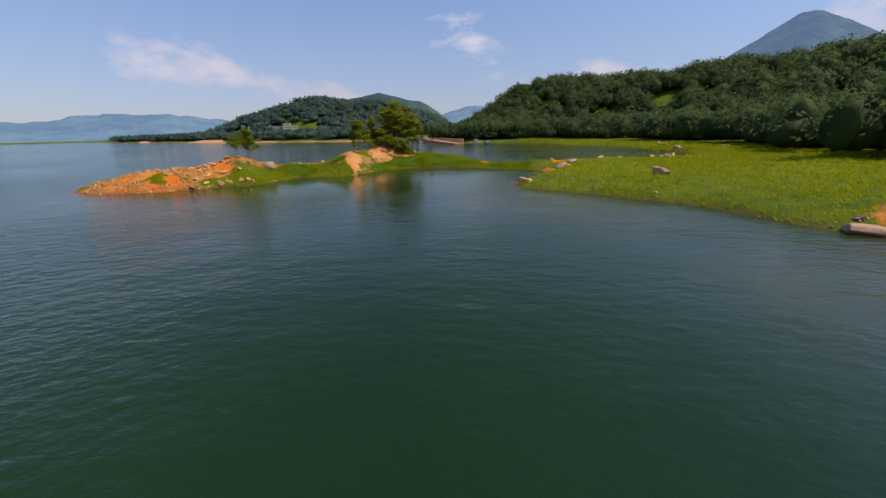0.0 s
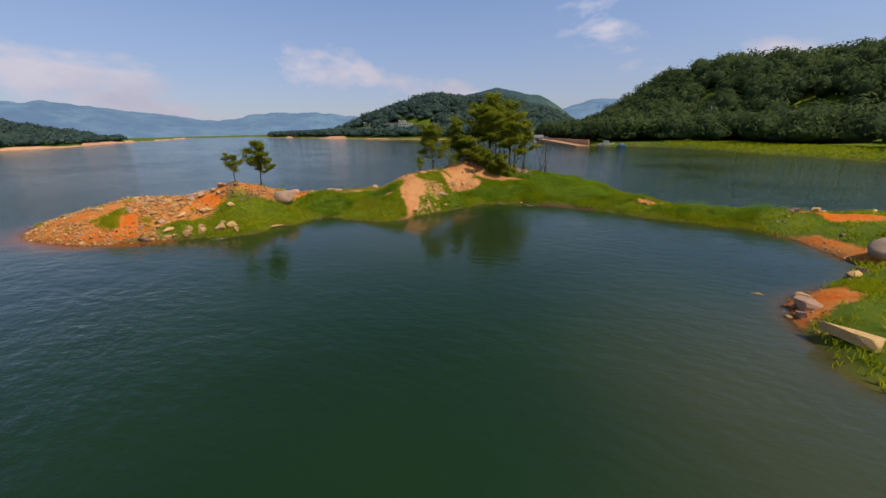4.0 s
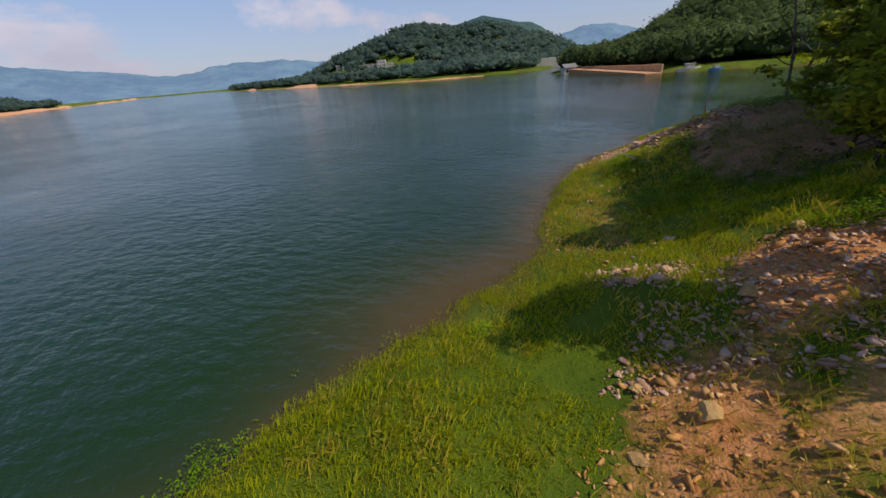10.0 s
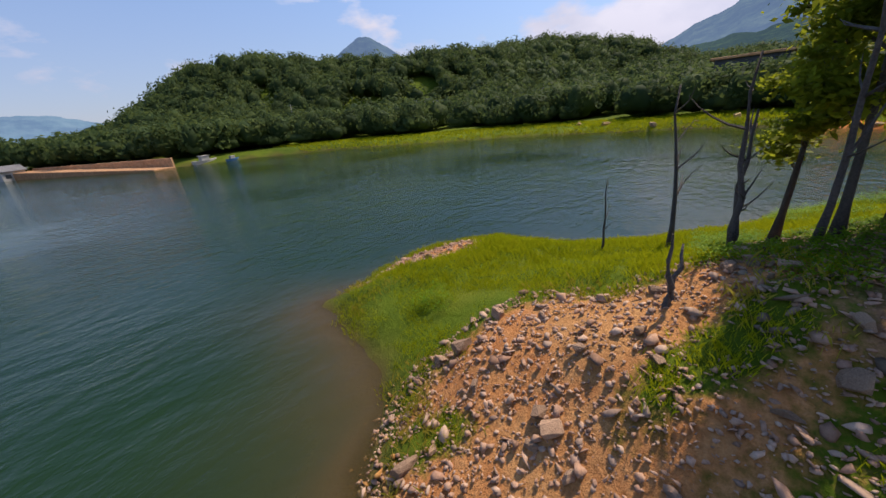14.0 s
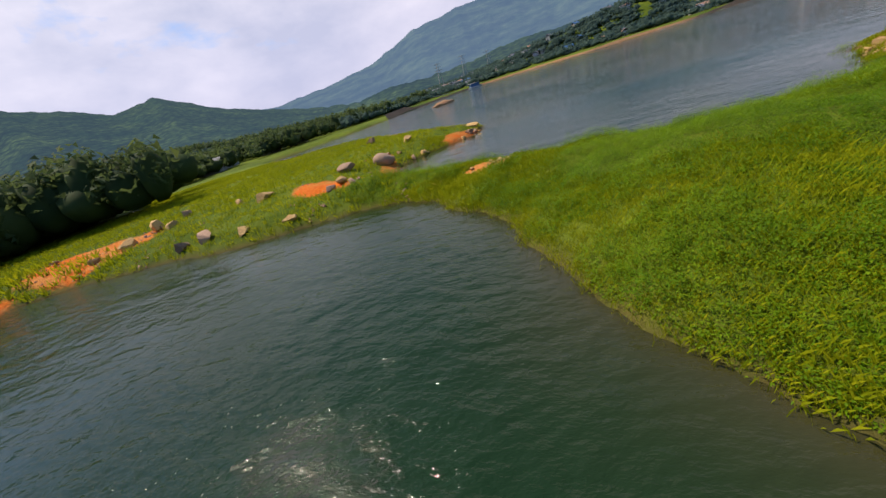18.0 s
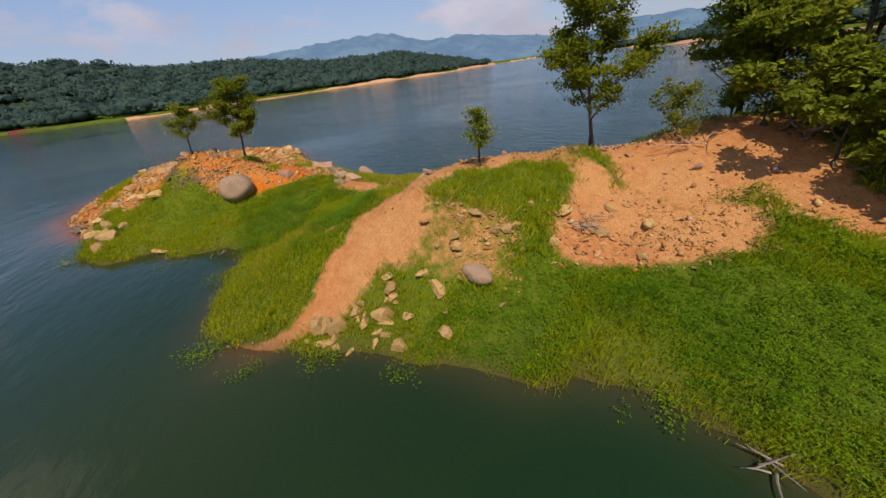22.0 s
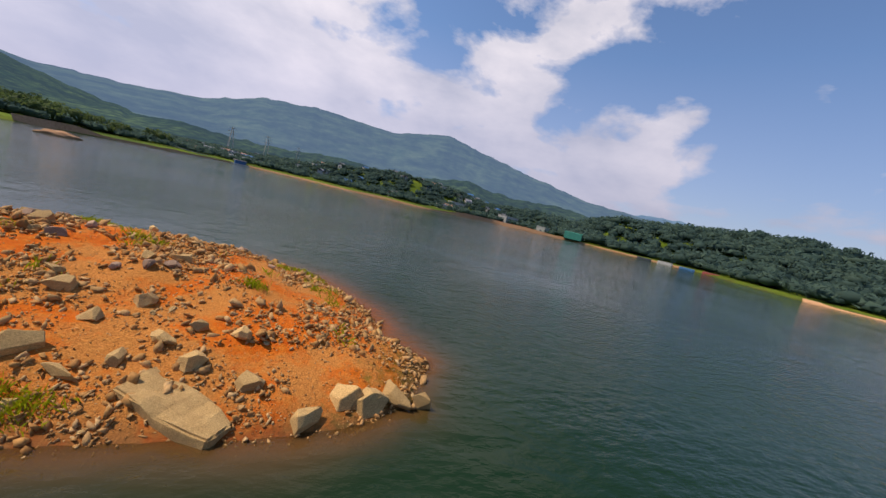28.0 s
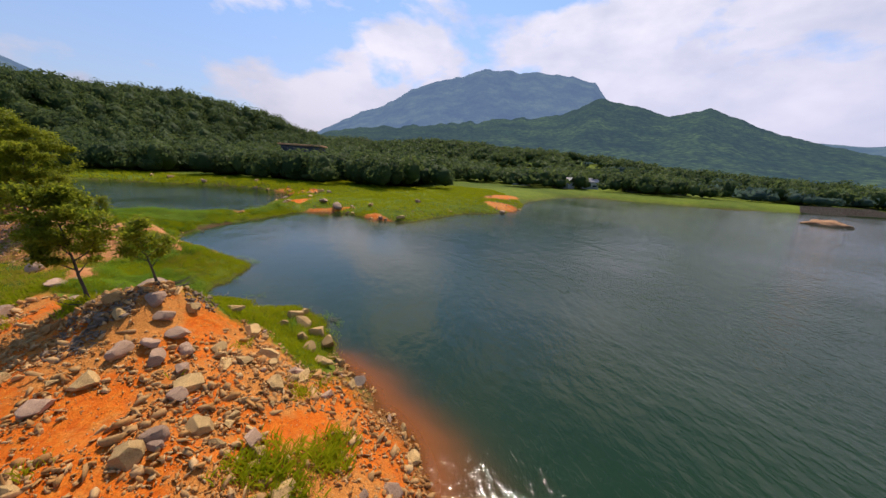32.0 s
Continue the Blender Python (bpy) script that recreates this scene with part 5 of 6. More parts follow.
def tree(name, x, y, high, wide, seed, label, leaves=OAK, bare=0.34, dense=1.0, lean=(0, 0), leaf=0.06, group="", z=None, limbs=9):
    """A broadleaf tree: tapered trunk, limbs with twigs, and leaves in clumps at the twigs' ends."""
    rnd = random.Random(seed)
    r = np.random.default_rng(seed)
    root = group_at(name, x, y, (ground_at(x, y) if z is None else z) - 0.1)
    tagged(root, label, "tree", group)
    girth = 0.0105 * high + 0.025
    trunk = [Vector((lean[0] * (k / 7) ** 1.3 + rnd.gauss(0, 0.03) * k / 3, lean[1] * (k / 7) ** 1.3 + rnd.gauss(0, 0.03) * k / 3, high * 0.95 * k / 7)) for k in range(8)]
    bm = bmesh.new()
    tube(bm, trunk, [girth * (1.7 if k == 0 else 1.0 - 0.13 * k) for k in range(8)], 8)
    for k in range(4):
        a = k * 1.6 + rnd.random()
        tube(bm, [(0, 0, 0.22), (math.cos(a) * girth * 2, math.sin(a) * girth * 2, 0.06), (math.cos(a) * girth * 4, math.sin(a) * girth * 4, -0.06)], [girth * 0.8, girth * 0.5, girth * 0.15], 5)
    part("trunk", bm, BARK, root, "", True)
    ends = []
    for k in range(limbs):
        f = bare + (0.95 - bare) * (k + rnd.random() * 0.7) / limbs
        at = f / 0.95 * 7
        i = min(int(at), 6)
        start = trunk[i].lerp(trunk[i + 1], at - i)
        a = k * 2.4 + rnd.gauss(0, 0.35)
        reach = wide * (1.0 - 0.62 * max(0, (f - bare) / (1 - bare)) ** 1.4) * rnd.uniform(0.55, 1.25)
        pts = limb_points(start, (math.cos(a), math.sin(a), 0.28 + 0.75 * f), reach, rnd)
        bm = bmesh.new()
        tube(bm, pts, [girth * 0.42 * (1 - 0.16 * j) * (1.15 - 0.5 * f) for j in range(6)], 5)
        for j in (2, 3, 4, 5):
            for _ in range(2):
                b = limb_points(pts[j], Vector((rnd.gauss(0, 1), rnd.gauss(0, 1), rnd.uniform(-0.1, 0.8))) + (pts[j] - pts[j - 1]).normalized() * 0.8, reach * rnd.uniform(0.18, 0.4), rnd, 0.3, 0.1, 3)
                tube(bm, b, [girth * 0.10, girth * 0.08, girth * 0.06, girth * 0.03], 4)
                ends += [b[-1], b[-2]] if rnd.random() < 0.6 else [b[-1]]
        ends.append(pts[-1])
        part("limb", bm, BARK, root, "", True)
    ends.append(trunk[-1])
    if dense <= 0:
        return root
    c = np.array([e[:] for e in ends])
    per = max(3, int(105 * dense))
    idx = np.repeat(np.arange(len(c)), per)
    size = 0.23 * (0.6 + 0.11 * high)
    p = c[idx] + r.normal(0, 1, (len(idx), 3)) * np.array([size, size, size * 0.42]) * r.uniform(0.4, 1.05, len(c))[idx][:, None]
    n = len(p)
    a, t = r.uniform(0, math.tau, n), r.normal(0.0, 0.55, n)
    u = np.stack([np.cos(a) * np.cos(t), np.sin(a) * np.cos(t), np.sin(t)], -1)
    s = np.cross(u, np.array([0, 0, 1.0]) + r.normal(0, 0.5, (n, 3)))
    s /= np.linalg.norm(s, axis=1)[:, None] + 1e-6
    ln = (leaf * r.uniform(0.7, 1.4, n))[:, None]
    v = np.stack([p - u * ln, p + s * ln * 0.55, p + u * ln, p - s * ln * 0.55], 1)
    part("crown", mesh_np("crown", v.reshape(-1, 3), np.arange(n)[:, None] * 4 + np.arange(4), leaves), None, root)
    return root


tree("oak_tree", -31.2, 55.5, 4.4, 1.85, 111, "young oak with a spreading crown on orange earth", leaves=OAK, bare=0.26, dense=1.1, lean=(-0.1, 0.6), limbs=11)
tree("thin_tree", -31.5, 52.7, 2.5, 1.0, 102, "small thin tree with sparse leaves among dark rocks", leaves=OAK, bare=0.30, dense=0.28, lean=(-0.2, 0.5), leaf=0.06)
tree("oak_tree", -17.1, 69.8, 5.4, 2.3, 113, "young oak with exposed roots on the ridge", leaves=OAK, bare=0.2, dense=1.2, lean=(0.0, -0.9), limbs=14)
tree("sapling", -17.0, 64.8, 1.95, 0.5, 104, "slender green sapling on bare orange earth", leaves=BRIGHT, bare=0.3, dense=0.13, leaf=0.05, limbs=9)
tree("shrub", -15.0, 71.6, 1.5, 1.2, 106, "bare grey twiggy bush on the ridge", leaves=OAK, bare=0.03, dense=0.1, limbs=11)
GROVE = ((-14.8, 74.4, 7.0, 2.0), (-12.8, 76.6, 7.8, 2.0), (-11.9, 80.0, 8.4, 2.0), (-12.2, 82.7, 7.8, 1.7), (-10.6, 81.6, 9.0, 2.0), (-11.2, 77.4, 10.2, 2.5), (-9.6, 80.0, 9.6, 2.3),
         (-11.6, 78.4, 9.4, 2.2), (-8.4, 77.2, 9.8, 2.4), (-7.4, 75.0, 8.8, 2.3), (-9.2, 83.2, 8.2, 1.8), (-6.6, 79.0, 8.0, 1.9), (-10.0, 74.8, 8.6, 2.3), (-12.4, 75.2, 8.0, 2.2))
for i, (x, y, h, w) in enumerate(GROVE):
    tree("oak_tree", x, y, h * 0.86, w * 0.88, 120 + i, "slim dark-trunked oak in the knoll's grove", leaves=OAK if i % 4 else BRIGHT, bare=0.3, dense=0.58, lean=(((i * 37) % 10 - 5) * 0.08, ((i * 53) % 10 - 5) * 0.08), leaf=0.085, group="oaks of the grove", limbs=10)
for i, (x, y, h, w) in enumerate(((-15.2, 74.6, 3.4, 1.9), (-13.4, 73.4, 3.2, 1.9), (-11.2, 72.9, 2.6, 1.6), (-14.6, 76.4, 4.0, 1.9), (-8.8, 73.2, 2.4, 1.5))):
    tree("shrub", x, y, h, w, 150 + i, "bushy bright green young tree at the grove's edge", leaves=BRIGHT, bare=0.08, dense=0.6, leaf=0.085, group="bushes at the grove", limbs=10)


def dead_tree(x, y, high, seed, label, lean=(0, 0), twigs=5, girth=0.10, twin=False):
    rnd = random.Random(seed)
    root = tagged(group_at("dead_tree", x, y, ground_at(x, y) - 0.1), label, "dead tree", "dead trees on the knoll")
    for k in range(2 if twin else 1):
        tilt = (lean[0] + 0.35 * k, lean[1] - 0.2 * k)
        pts = [Vector((tilt[0] * (j / 6) ** 1.2 + rnd.gauss(0, 0.04) + 0.18 * k, tilt[1] * (j / 6) ** 1.2 + rnd.gauss(0, 0.04), high * (1 - 0.25 * k) * j / 6)) for j in range(7)]
        bm = bmesh.new()
        tube(bm, pts, [girth * (1.4 if j == 0 else 1 - 0.12 * j) for j in range(7)], 7)
        part("trunk", bm, DEADWOOD, root, "", True)
        for b in range(twigs):
            j = 2 + b % 4
            tw = limb_points(pts[j], (rnd.gauss(0, 1), rnd.gauss(0, 1), 0.5), high * rnd.uniform(0.15, 0.32), rnd, 0.35, 0.15, 4)
            bm = bmesh.new()
            tube(bm, tw, [girth * 0.45, girth * 0.34, girth * 0.25, girth * 0.16, girth * 0.06], 4)
            part("branch", bm, DEADWOOD, root)
    return root


dead_tree(-15.3, 85.2, 1.5, 201, "two thin dead stems rising from the rubble", (0.1, 0.1), 0, 0.07, True)
dead_tree(-12.1, 84.3, 4.4, 202, "tall bare dead tree with a broken fork", (0.1, 0.2), 5, 0.08, True)
dead_tree(-13.1, 83.1, 5.4, 203, "leaning bare dead tree with long branches", (-1.0, 0.4), 7, 0.065)
dead_tree(-9.4, 87.6, 2.6, 204, "thin dead stem in the grass", (0.2, 0.1), 2, 0.05)
dead_tree(-8.8, 85.6, 5.2, 205, "crooked dead tree leaning over the grass slope", (1.3, 0.5), 6, 0.09)
dead_tree(-4.4, 79.0, 2.6, 206, "broken dead trunks standing in the grass", (0.2, -0.1), 0, 0.09, True)
dead_tree(-3.5, 79.5, 5.0, 207, "forked bare dead tree in the grass", (-0.4, 0.2), 6, 0.10)
dead_tree(-3.6, 76.6, 2.4, 208, "short dead trunk in the grass", (0.1, 0.2), 1, 0.08)
dead_tree(-6.6, 75.8, 3.0, 209, "thin dead tree beside the grove", (0.5, -0.3), 5, 0.06)
dead_tree(-5.6, 74.4, 2.0, 210, "thin dead stem beside the grove", (0.3, -0.1), 3, 0.05)


def sticks(x, y, n, size, seed, label, mat=DRIFTWOOD, z=None, high=0.3):
    """A tangle of fallen branches."""
    rnd = random.Random(seed)
    root = tagged(group_at("brushwood", x, y, ground_at(x, y) if z is None else z), label, "branches")
    for _ in range(n):
        a = rnd.uniform(0, math.tau)
        p = limb_points((rnd.gauss(0, size * 0.2), rnd.gauss(0, size * 0.2), 0.05), (math.cos(a), math.sin(a), rnd.uniform(0, high)), size * rnd.uniform(0.6, 1.2), rnd, 0.3, 0.0, 4)
        bm = bmesh.new()
        tube(bm, p, [0.022, 0.019, 0.015, 0.011, 0.005], 4)
        part("branch", bm, mat, root)
    return root


sticks(-14.2, 71.4, 14, 1.2, 301, "reddish upturned root stump", RUST_ROOF, None, 0.9)
sticks(-31.0, 52.3, 12, 1.1, 302, "dark dead branches at the foot of the thin tree", DEADWOOD, None, 0.6)
sticks(-31.4, 55.4, 8, 1.2, 303, "dark dry brushwood under the young oak", DEADWOOD, None, 0.2)
sticks(-13.6, 66.6, 8, 1.2, 304, "grey fallen branches beside the grass", DRIFTWOOD)
sticks(-18.6, 82.0, 7, 1.5, 305, "pale fallen branches on the rubble slope", DRIFTWOOD)
sticks(-15.0, 81.2, 8, 1.4, 306, "pale fallen branches under the trees", DRIFTWOOD)
sticks(-27.2, 46.6, 5, 0.6, 307, "grey driftwood lying in the shallows", DRIFTWOOD, 0.02, 0.05)
sticks(-23.4, 54.2, 4, 0.6, 308, "grey driftwood lying in the cove", DRIFTWOOD, 0.02, 0.05)
sticks(-4.2, 64.6, 9, 0.6, 309, "grey dead twigs at the grassy water's edge", DRIFTWOOD, 0.05, 0.4)
sticks(-7.5, 65.2, 7, 0.6, 310, "grey dead twigs at the grassy water's edge", DRIFTWOOD, 0.05, 0.4)


# ---- woods ----
def woods(name, label, spots, high, wide, cards, seed, mat=FOREST, spray=0.21, fine=1):
    """Far trees too many to count: each a crown of lobes made of leaf sprays, over a core coloured dark as inner
    shade.
    """
    r = np.random.default_rng(seed)
    n = len(spots)
    z = ground(spots[:, 0], spots[:, 1], False)
    h = high * r.uniform(0.5, 1.3, n)
    w = wide * r.uniform(0.75, 1.25, n)
    bm = bmesh.new()
    bmesh.ops.create_icosphere(bm, subdivisions=fine, radius=1.0)
    core = np.array([v.co for v in bm.verts])
    tris = np.array([[v.index for v in f.verts] for f in bm.faces])
    bm.free()
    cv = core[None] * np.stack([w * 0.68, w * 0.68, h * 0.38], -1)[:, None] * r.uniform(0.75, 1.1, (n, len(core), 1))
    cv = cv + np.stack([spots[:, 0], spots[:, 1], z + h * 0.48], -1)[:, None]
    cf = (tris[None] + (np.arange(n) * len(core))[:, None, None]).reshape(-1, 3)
    lob = 8
    lc = r.normal(0, 1, (n, lob, 3))
    lc /= np.linalg.norm(lc, axis=2)[:, :, None]
    lc[:, :, 2] = np.abs(lc[:, :, 2]) * 0.9 - 0.15
    lc = lc * np.stack([w * 0.55, w * 0.55, h * 0.32], -1)[:, None]
    k = r.integers(0, lob, (n, cards))
    c = np.take_along_axis(lc, k[:, :, None].repeat(3, 2), 1)
    off = r.normal(0, 1, (n, cards, 3))
    off /= np.linalg.norm(off, axis=2)[:, :, None]
    p = c + off * np.stack([w * 0.5, w * 0.5, h * 0.24], -1)[:, None] * r.uniform(0.8, 1.0, (n, cards, 1))
    u = r.normal(0, 1, (n, cards, 3))
    u -= off * (u * off).sum(-1, keepdims=True) * 0.9
    u /= np.linalg.norm(u, axis=2)[:, :, None]
    s = np.cross(u, off + r.normal(0, 0.35, off.shape))
    s /= np.linalg.norm(s, axis=2)[:, :, None] + 1e-6
    ln = (w * spray)[:, None, None] * r.uniform(0.6, 1.3, (n, cards, 1))
    p = p + np.stack([spots[:, 0], spots[:, 1], z + h * 0.55], -1)[:, None]
    v = np.stack([p - u * ln, p + s * ln * 0.9, p + u * ln], 2).reshape(-1, 3)
    f = np.arange(n * cards)[:, None] * 3 + np.arange(3) + n * len(core)
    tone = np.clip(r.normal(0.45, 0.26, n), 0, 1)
    # cores take half the tone: the shade inside a crown, put into its colour
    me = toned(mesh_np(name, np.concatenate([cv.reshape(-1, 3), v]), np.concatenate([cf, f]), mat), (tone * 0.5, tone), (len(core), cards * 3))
    return tagged(new(name, me), label, "forest", kind="stuff")


def wood_field(n, x0, x1, y0, y1, keep):
    x, y = rng.uniform(x0, x1, n), rng.uniform(y0, y1, n)
    ok = keep(x, y, shore_distance(x, y))
    return np.stack([x[ok], y[ok]], -1)


def clearing(x, y):
    """Fields, roads and yards between the woods."""
    return np.maximum.reduce([blob(x, y, 96, 180, 20, 12, -40), blob(x, y, 80, 200, 18, 9, -48), blob(x, y, 114, 196, 9, 14, -40), blob(x, y, 99, 82, 17, 8), blob(x, y, 30, 30, 30, 34), blob(x, y, 95, 10, 30, 26)]) > 0.45


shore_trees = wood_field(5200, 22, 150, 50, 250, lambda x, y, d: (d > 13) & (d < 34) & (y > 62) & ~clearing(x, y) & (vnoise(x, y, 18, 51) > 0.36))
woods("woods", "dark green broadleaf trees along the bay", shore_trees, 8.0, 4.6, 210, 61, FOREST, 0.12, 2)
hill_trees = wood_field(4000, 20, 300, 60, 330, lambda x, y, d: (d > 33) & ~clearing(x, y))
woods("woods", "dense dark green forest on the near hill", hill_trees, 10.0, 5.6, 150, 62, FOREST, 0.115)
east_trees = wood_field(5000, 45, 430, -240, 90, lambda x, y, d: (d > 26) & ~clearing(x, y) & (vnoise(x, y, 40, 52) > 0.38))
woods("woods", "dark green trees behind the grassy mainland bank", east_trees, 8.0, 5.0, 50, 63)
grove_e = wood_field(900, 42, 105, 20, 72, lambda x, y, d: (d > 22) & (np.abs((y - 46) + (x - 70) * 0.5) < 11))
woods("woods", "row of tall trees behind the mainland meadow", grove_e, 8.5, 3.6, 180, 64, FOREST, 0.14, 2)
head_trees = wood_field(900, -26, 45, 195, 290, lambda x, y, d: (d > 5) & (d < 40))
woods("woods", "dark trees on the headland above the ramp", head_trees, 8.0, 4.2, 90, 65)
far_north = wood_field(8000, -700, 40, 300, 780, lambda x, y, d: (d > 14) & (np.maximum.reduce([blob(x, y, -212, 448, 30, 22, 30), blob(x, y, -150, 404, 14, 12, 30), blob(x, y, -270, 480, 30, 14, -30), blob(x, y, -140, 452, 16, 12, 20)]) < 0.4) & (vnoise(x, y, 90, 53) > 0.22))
woods("woods", "wooded hill across the lake", far_north, 9, 10, 24, 66, FOREST_HAZE)
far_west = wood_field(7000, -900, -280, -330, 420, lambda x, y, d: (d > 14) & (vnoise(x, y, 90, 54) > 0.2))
woods("woods", "low wooded hills on the far shore", far_west, 9, 11, 22, 67, FOREST_HAZE)
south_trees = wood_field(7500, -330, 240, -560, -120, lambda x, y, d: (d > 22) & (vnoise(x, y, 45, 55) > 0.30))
woods("woods", "trees between the fields of the far village", south_trees, 5, 6, 28, 68, FOREST_HAZE)


# ---- buildings and small works ----
def house(x, y, long, deep_, high, turn, label, wall=PLASTER, roof=SLATE, windows=3, z=None, flat=False, group="houses"):
    base = float(ground([x], [y], False)[0]) if z is None else z
    root = tagged(group_at("house", x, y, base, turn), label, "house", group)
    bm = bmesh.new()
    box(bm, (-long / 2, -deep_ / 2, -1.5), (long / 2, deep_ / 2, high), 0.04)
    part("wall", bm, wall, root)
    bm = bmesh.new()
    if flat:
        box(bm, (-long / 2 - 0.3, -deep_ / 2 - 0.3, high), (long / 2 + 0.3, deep_ / 2 + 0.3, high + 0.35), 0.05)
    else:
        e = 0.4
        prof = [(-deep_ / 2 - e, high - 0.1), (0, high + deep_ * 0.32), (deep_ / 2 + e, high - 0.1), (deep_ / 2 + e, high + 0.1), (0, high + deep_ * 0.32 + 0.25), (-deep_ / 2 - e, high + 0.1)]
        a = [bm.verts.new((-long / 2 - e, p, q)) for p, q in prof]
        b = [bm.verts.new((long / 2 + e, p, q)) for p, q in prof]
        bm.faces.new(a)
        bm.faces.new(b[::-1])
        for k in range(6):
            bm.faces.new((a[k], b[k], b[(k + 1) % 6], a[(k + 1) % 6]))
    part("roof", bm, roof, root)
    storeys = max(1, int(high / 2.8))
    for s in range(storeys):
        for k in range(windows):
            cx = -long / 2 + (k + 0.5) * long / windows
            for side in (-1, 1):
                bm = bmesh.new()
                box(bm, (cx - long / windows * 0.28, side * deep_ / 2 - 0.05, s * 2.8 + 0.9), (cx + long / windows * 0.28, side * deep_ / 2 + 0.05, s * 2.8 + 2.1))
                frame_ob = part("window", bm, CONCRETE, root, "pale window frame")
                bm = bmesh.new()
                box(bm, (cx - long / windows * 0.24, side * deep_ / 2 - 0.07, s * 2.8 + 1.0), (cx + long / windows * 0.24, side * deep_ / 2 + 0.07, s * 2.8 + 2.0))
                part("pane", bm, WINDOW, frame_ob)
    bm = bmesh.new()
    box(bm, (long / 2 - 0.05, -0.5, 0), (long / 2 + 0.06, 0.5, 2.05))
    part("door", bm, STEEL, root, "dark door")
    return root


def barn():
    root = tagged(group_at("lake_house", 111, 80, 6.5, 85), "dark steel hall on stilts with a pale roof edge", "hall")
    bm = bmesh.new()
    box(bm, (-7.5, -4.5, 2.8), (7.5, 4.5, 7.0), 0.05)
    part("wall", bm, STEEL, root, "dark blue steel wall")
    bm = bmesh.new()
    box(bm, (-8.5, -5.5, 7.0), (8.5, 5.5, 7.6), 0.08)
    part("roof", bm, EARTH, root, "pale tan flat roof")
    for k in range(5):
        for side in (-4.2, 4.2):
            bm = bmesh.new()
            tube(bm, [(-7 + 3.5 * k, side, -4), (-7 + 3.5 * k, side, 2.8)], [0.22, 0.22], 8)
            part("pillar", bm, CONCRETE, root)
    for k in range(6):
        bm = bmesh.new()
        box(bm, (-6.9 + 2.4 * k, 4.48, 3.6), (-5.1 + 2.4 * k, 4.56, 6.0))
        part("window", bm, WINDOW, root)
    return root


barn()
house(100, 88, 7, 5, 3.0, 70, "small pink-roofed house below the hall", PLASTER, RUST_ROOF, 2, None, False, "houses by the bay")
for i, (x, y, l, d, h) in enumerate(((98.5, 190, 7, 6, 5.6), (103, 185.5, 6, 6, 5.6), (108, 181.5, 7, 6, 3.2), (113, 176, 6, 5, 3.0))):
    house(x, y, l * 0.6, d * 0.6, h * 0.6, -38 + 9 * i, "grey two-storey house with a flat roof on the slope", CONCRETE, SLATE, 3, None, True, "houses above the bay")
bm = bmesh.new()
box(bm, (-12, -0.6, -3), (12, 0.6, 2.2), 0.1)
wall_ob = new("retaining_wall", mesh_of("retaining_wall", bm, EARTH))
wall_ob.matrix_basis = pose(86, 204, float(ground([86], [204], False)[0]) + 0.5, 0, 0, -54)
tagged(wall_ob, "brown retaining wall below a hillside field", "wall")


def pole(x, y, high, label, arm=True):
    root = tagged(group_at("power_pole", x, y, float(ground([x], [y], False)[0])), label, "power pole", "power poles")
    bm = bmesh.new()
    tube(bm, [(0, 0, -1), (0, 0, high)], [0.22, 0.15], 8)
    part("mast", bm, CONCRETE, root)
    for z in (high - 0.5, high - 1.4) if arm else ():
        bm = bmesh.new()
        box(bm, (-1.1, -0.08, z), (1.1, 0.08, z + 0.14))
        part("crossarm", bm, STEEL, root)
    return root


for x, y, h in ((56, 212, 11), (38, 206, 9), (75, 160, 9), (118, 140, 10)):
    pole(x, y, h, "grey concrete power pole among trees")


def tower(x, y, high):
    root = tagged(group_at("pylon", x, y, float(ground([x], [y], False)[0])), "pale lattice power pylon on the far slope", "pylon", "pylons")
    for sx, sy in ((-1, -1), (-1, 1), (1, -1), (1, 1)):
        bm = bmesh.new()
        tube(bm, [(sx * 3, sy * 3, -1), (sx * 0.6, sy * 0.6, high)], [0.35, 0.25], 5)
        part("leg", bm, CONCRETE, root)
    for k in range(3):
        bm = bmesh.new()
        box(bm, (-5, -0.25, high * (0.7 + 0.12 * k)), (5, 0.25, high * (0.7 + 0.12 * k) + 0.5))
        part("crossarm", bm, CONCRETE, root)
    return root


for x, y, h in ((70, -420, 30), (40, -470, 32), (5, -520, 34)):
    tower(x, y, h)

# the ramp, its wall and the boats
ramp_ob = group_at("boat_ramp", -4, 214, 0.0, 22)
tagged(ramp_ob, "long brown concrete boat ramp with a low wall", "ramp")
bm = bmesh.new()
box(bm, (-26, -2.5, -2), (26, 2.5, 1.1), 0.1)
for v in bm.verts:
    v.co.z += 0.0 if v.co.z < 0 else -v.co.x * 0.03
bm.transform(Matrix.Rotation(radians(-90), 4, "Z"))
part("deck", bm, EARTH, ramp_ob)
bm = bmesh.new()
box(bm, (2.4, -26, -1), (2.9, 26, 2.4), 0.05)
part("side_wall", bm, EARTH, ramp_ob, "brown side wall")
house(-16, 238, 5, 4, 2.8, 20, "small white hut at the head of the ramp", PLASTER, SLATE, 2, None, False, "hut at the ramp")


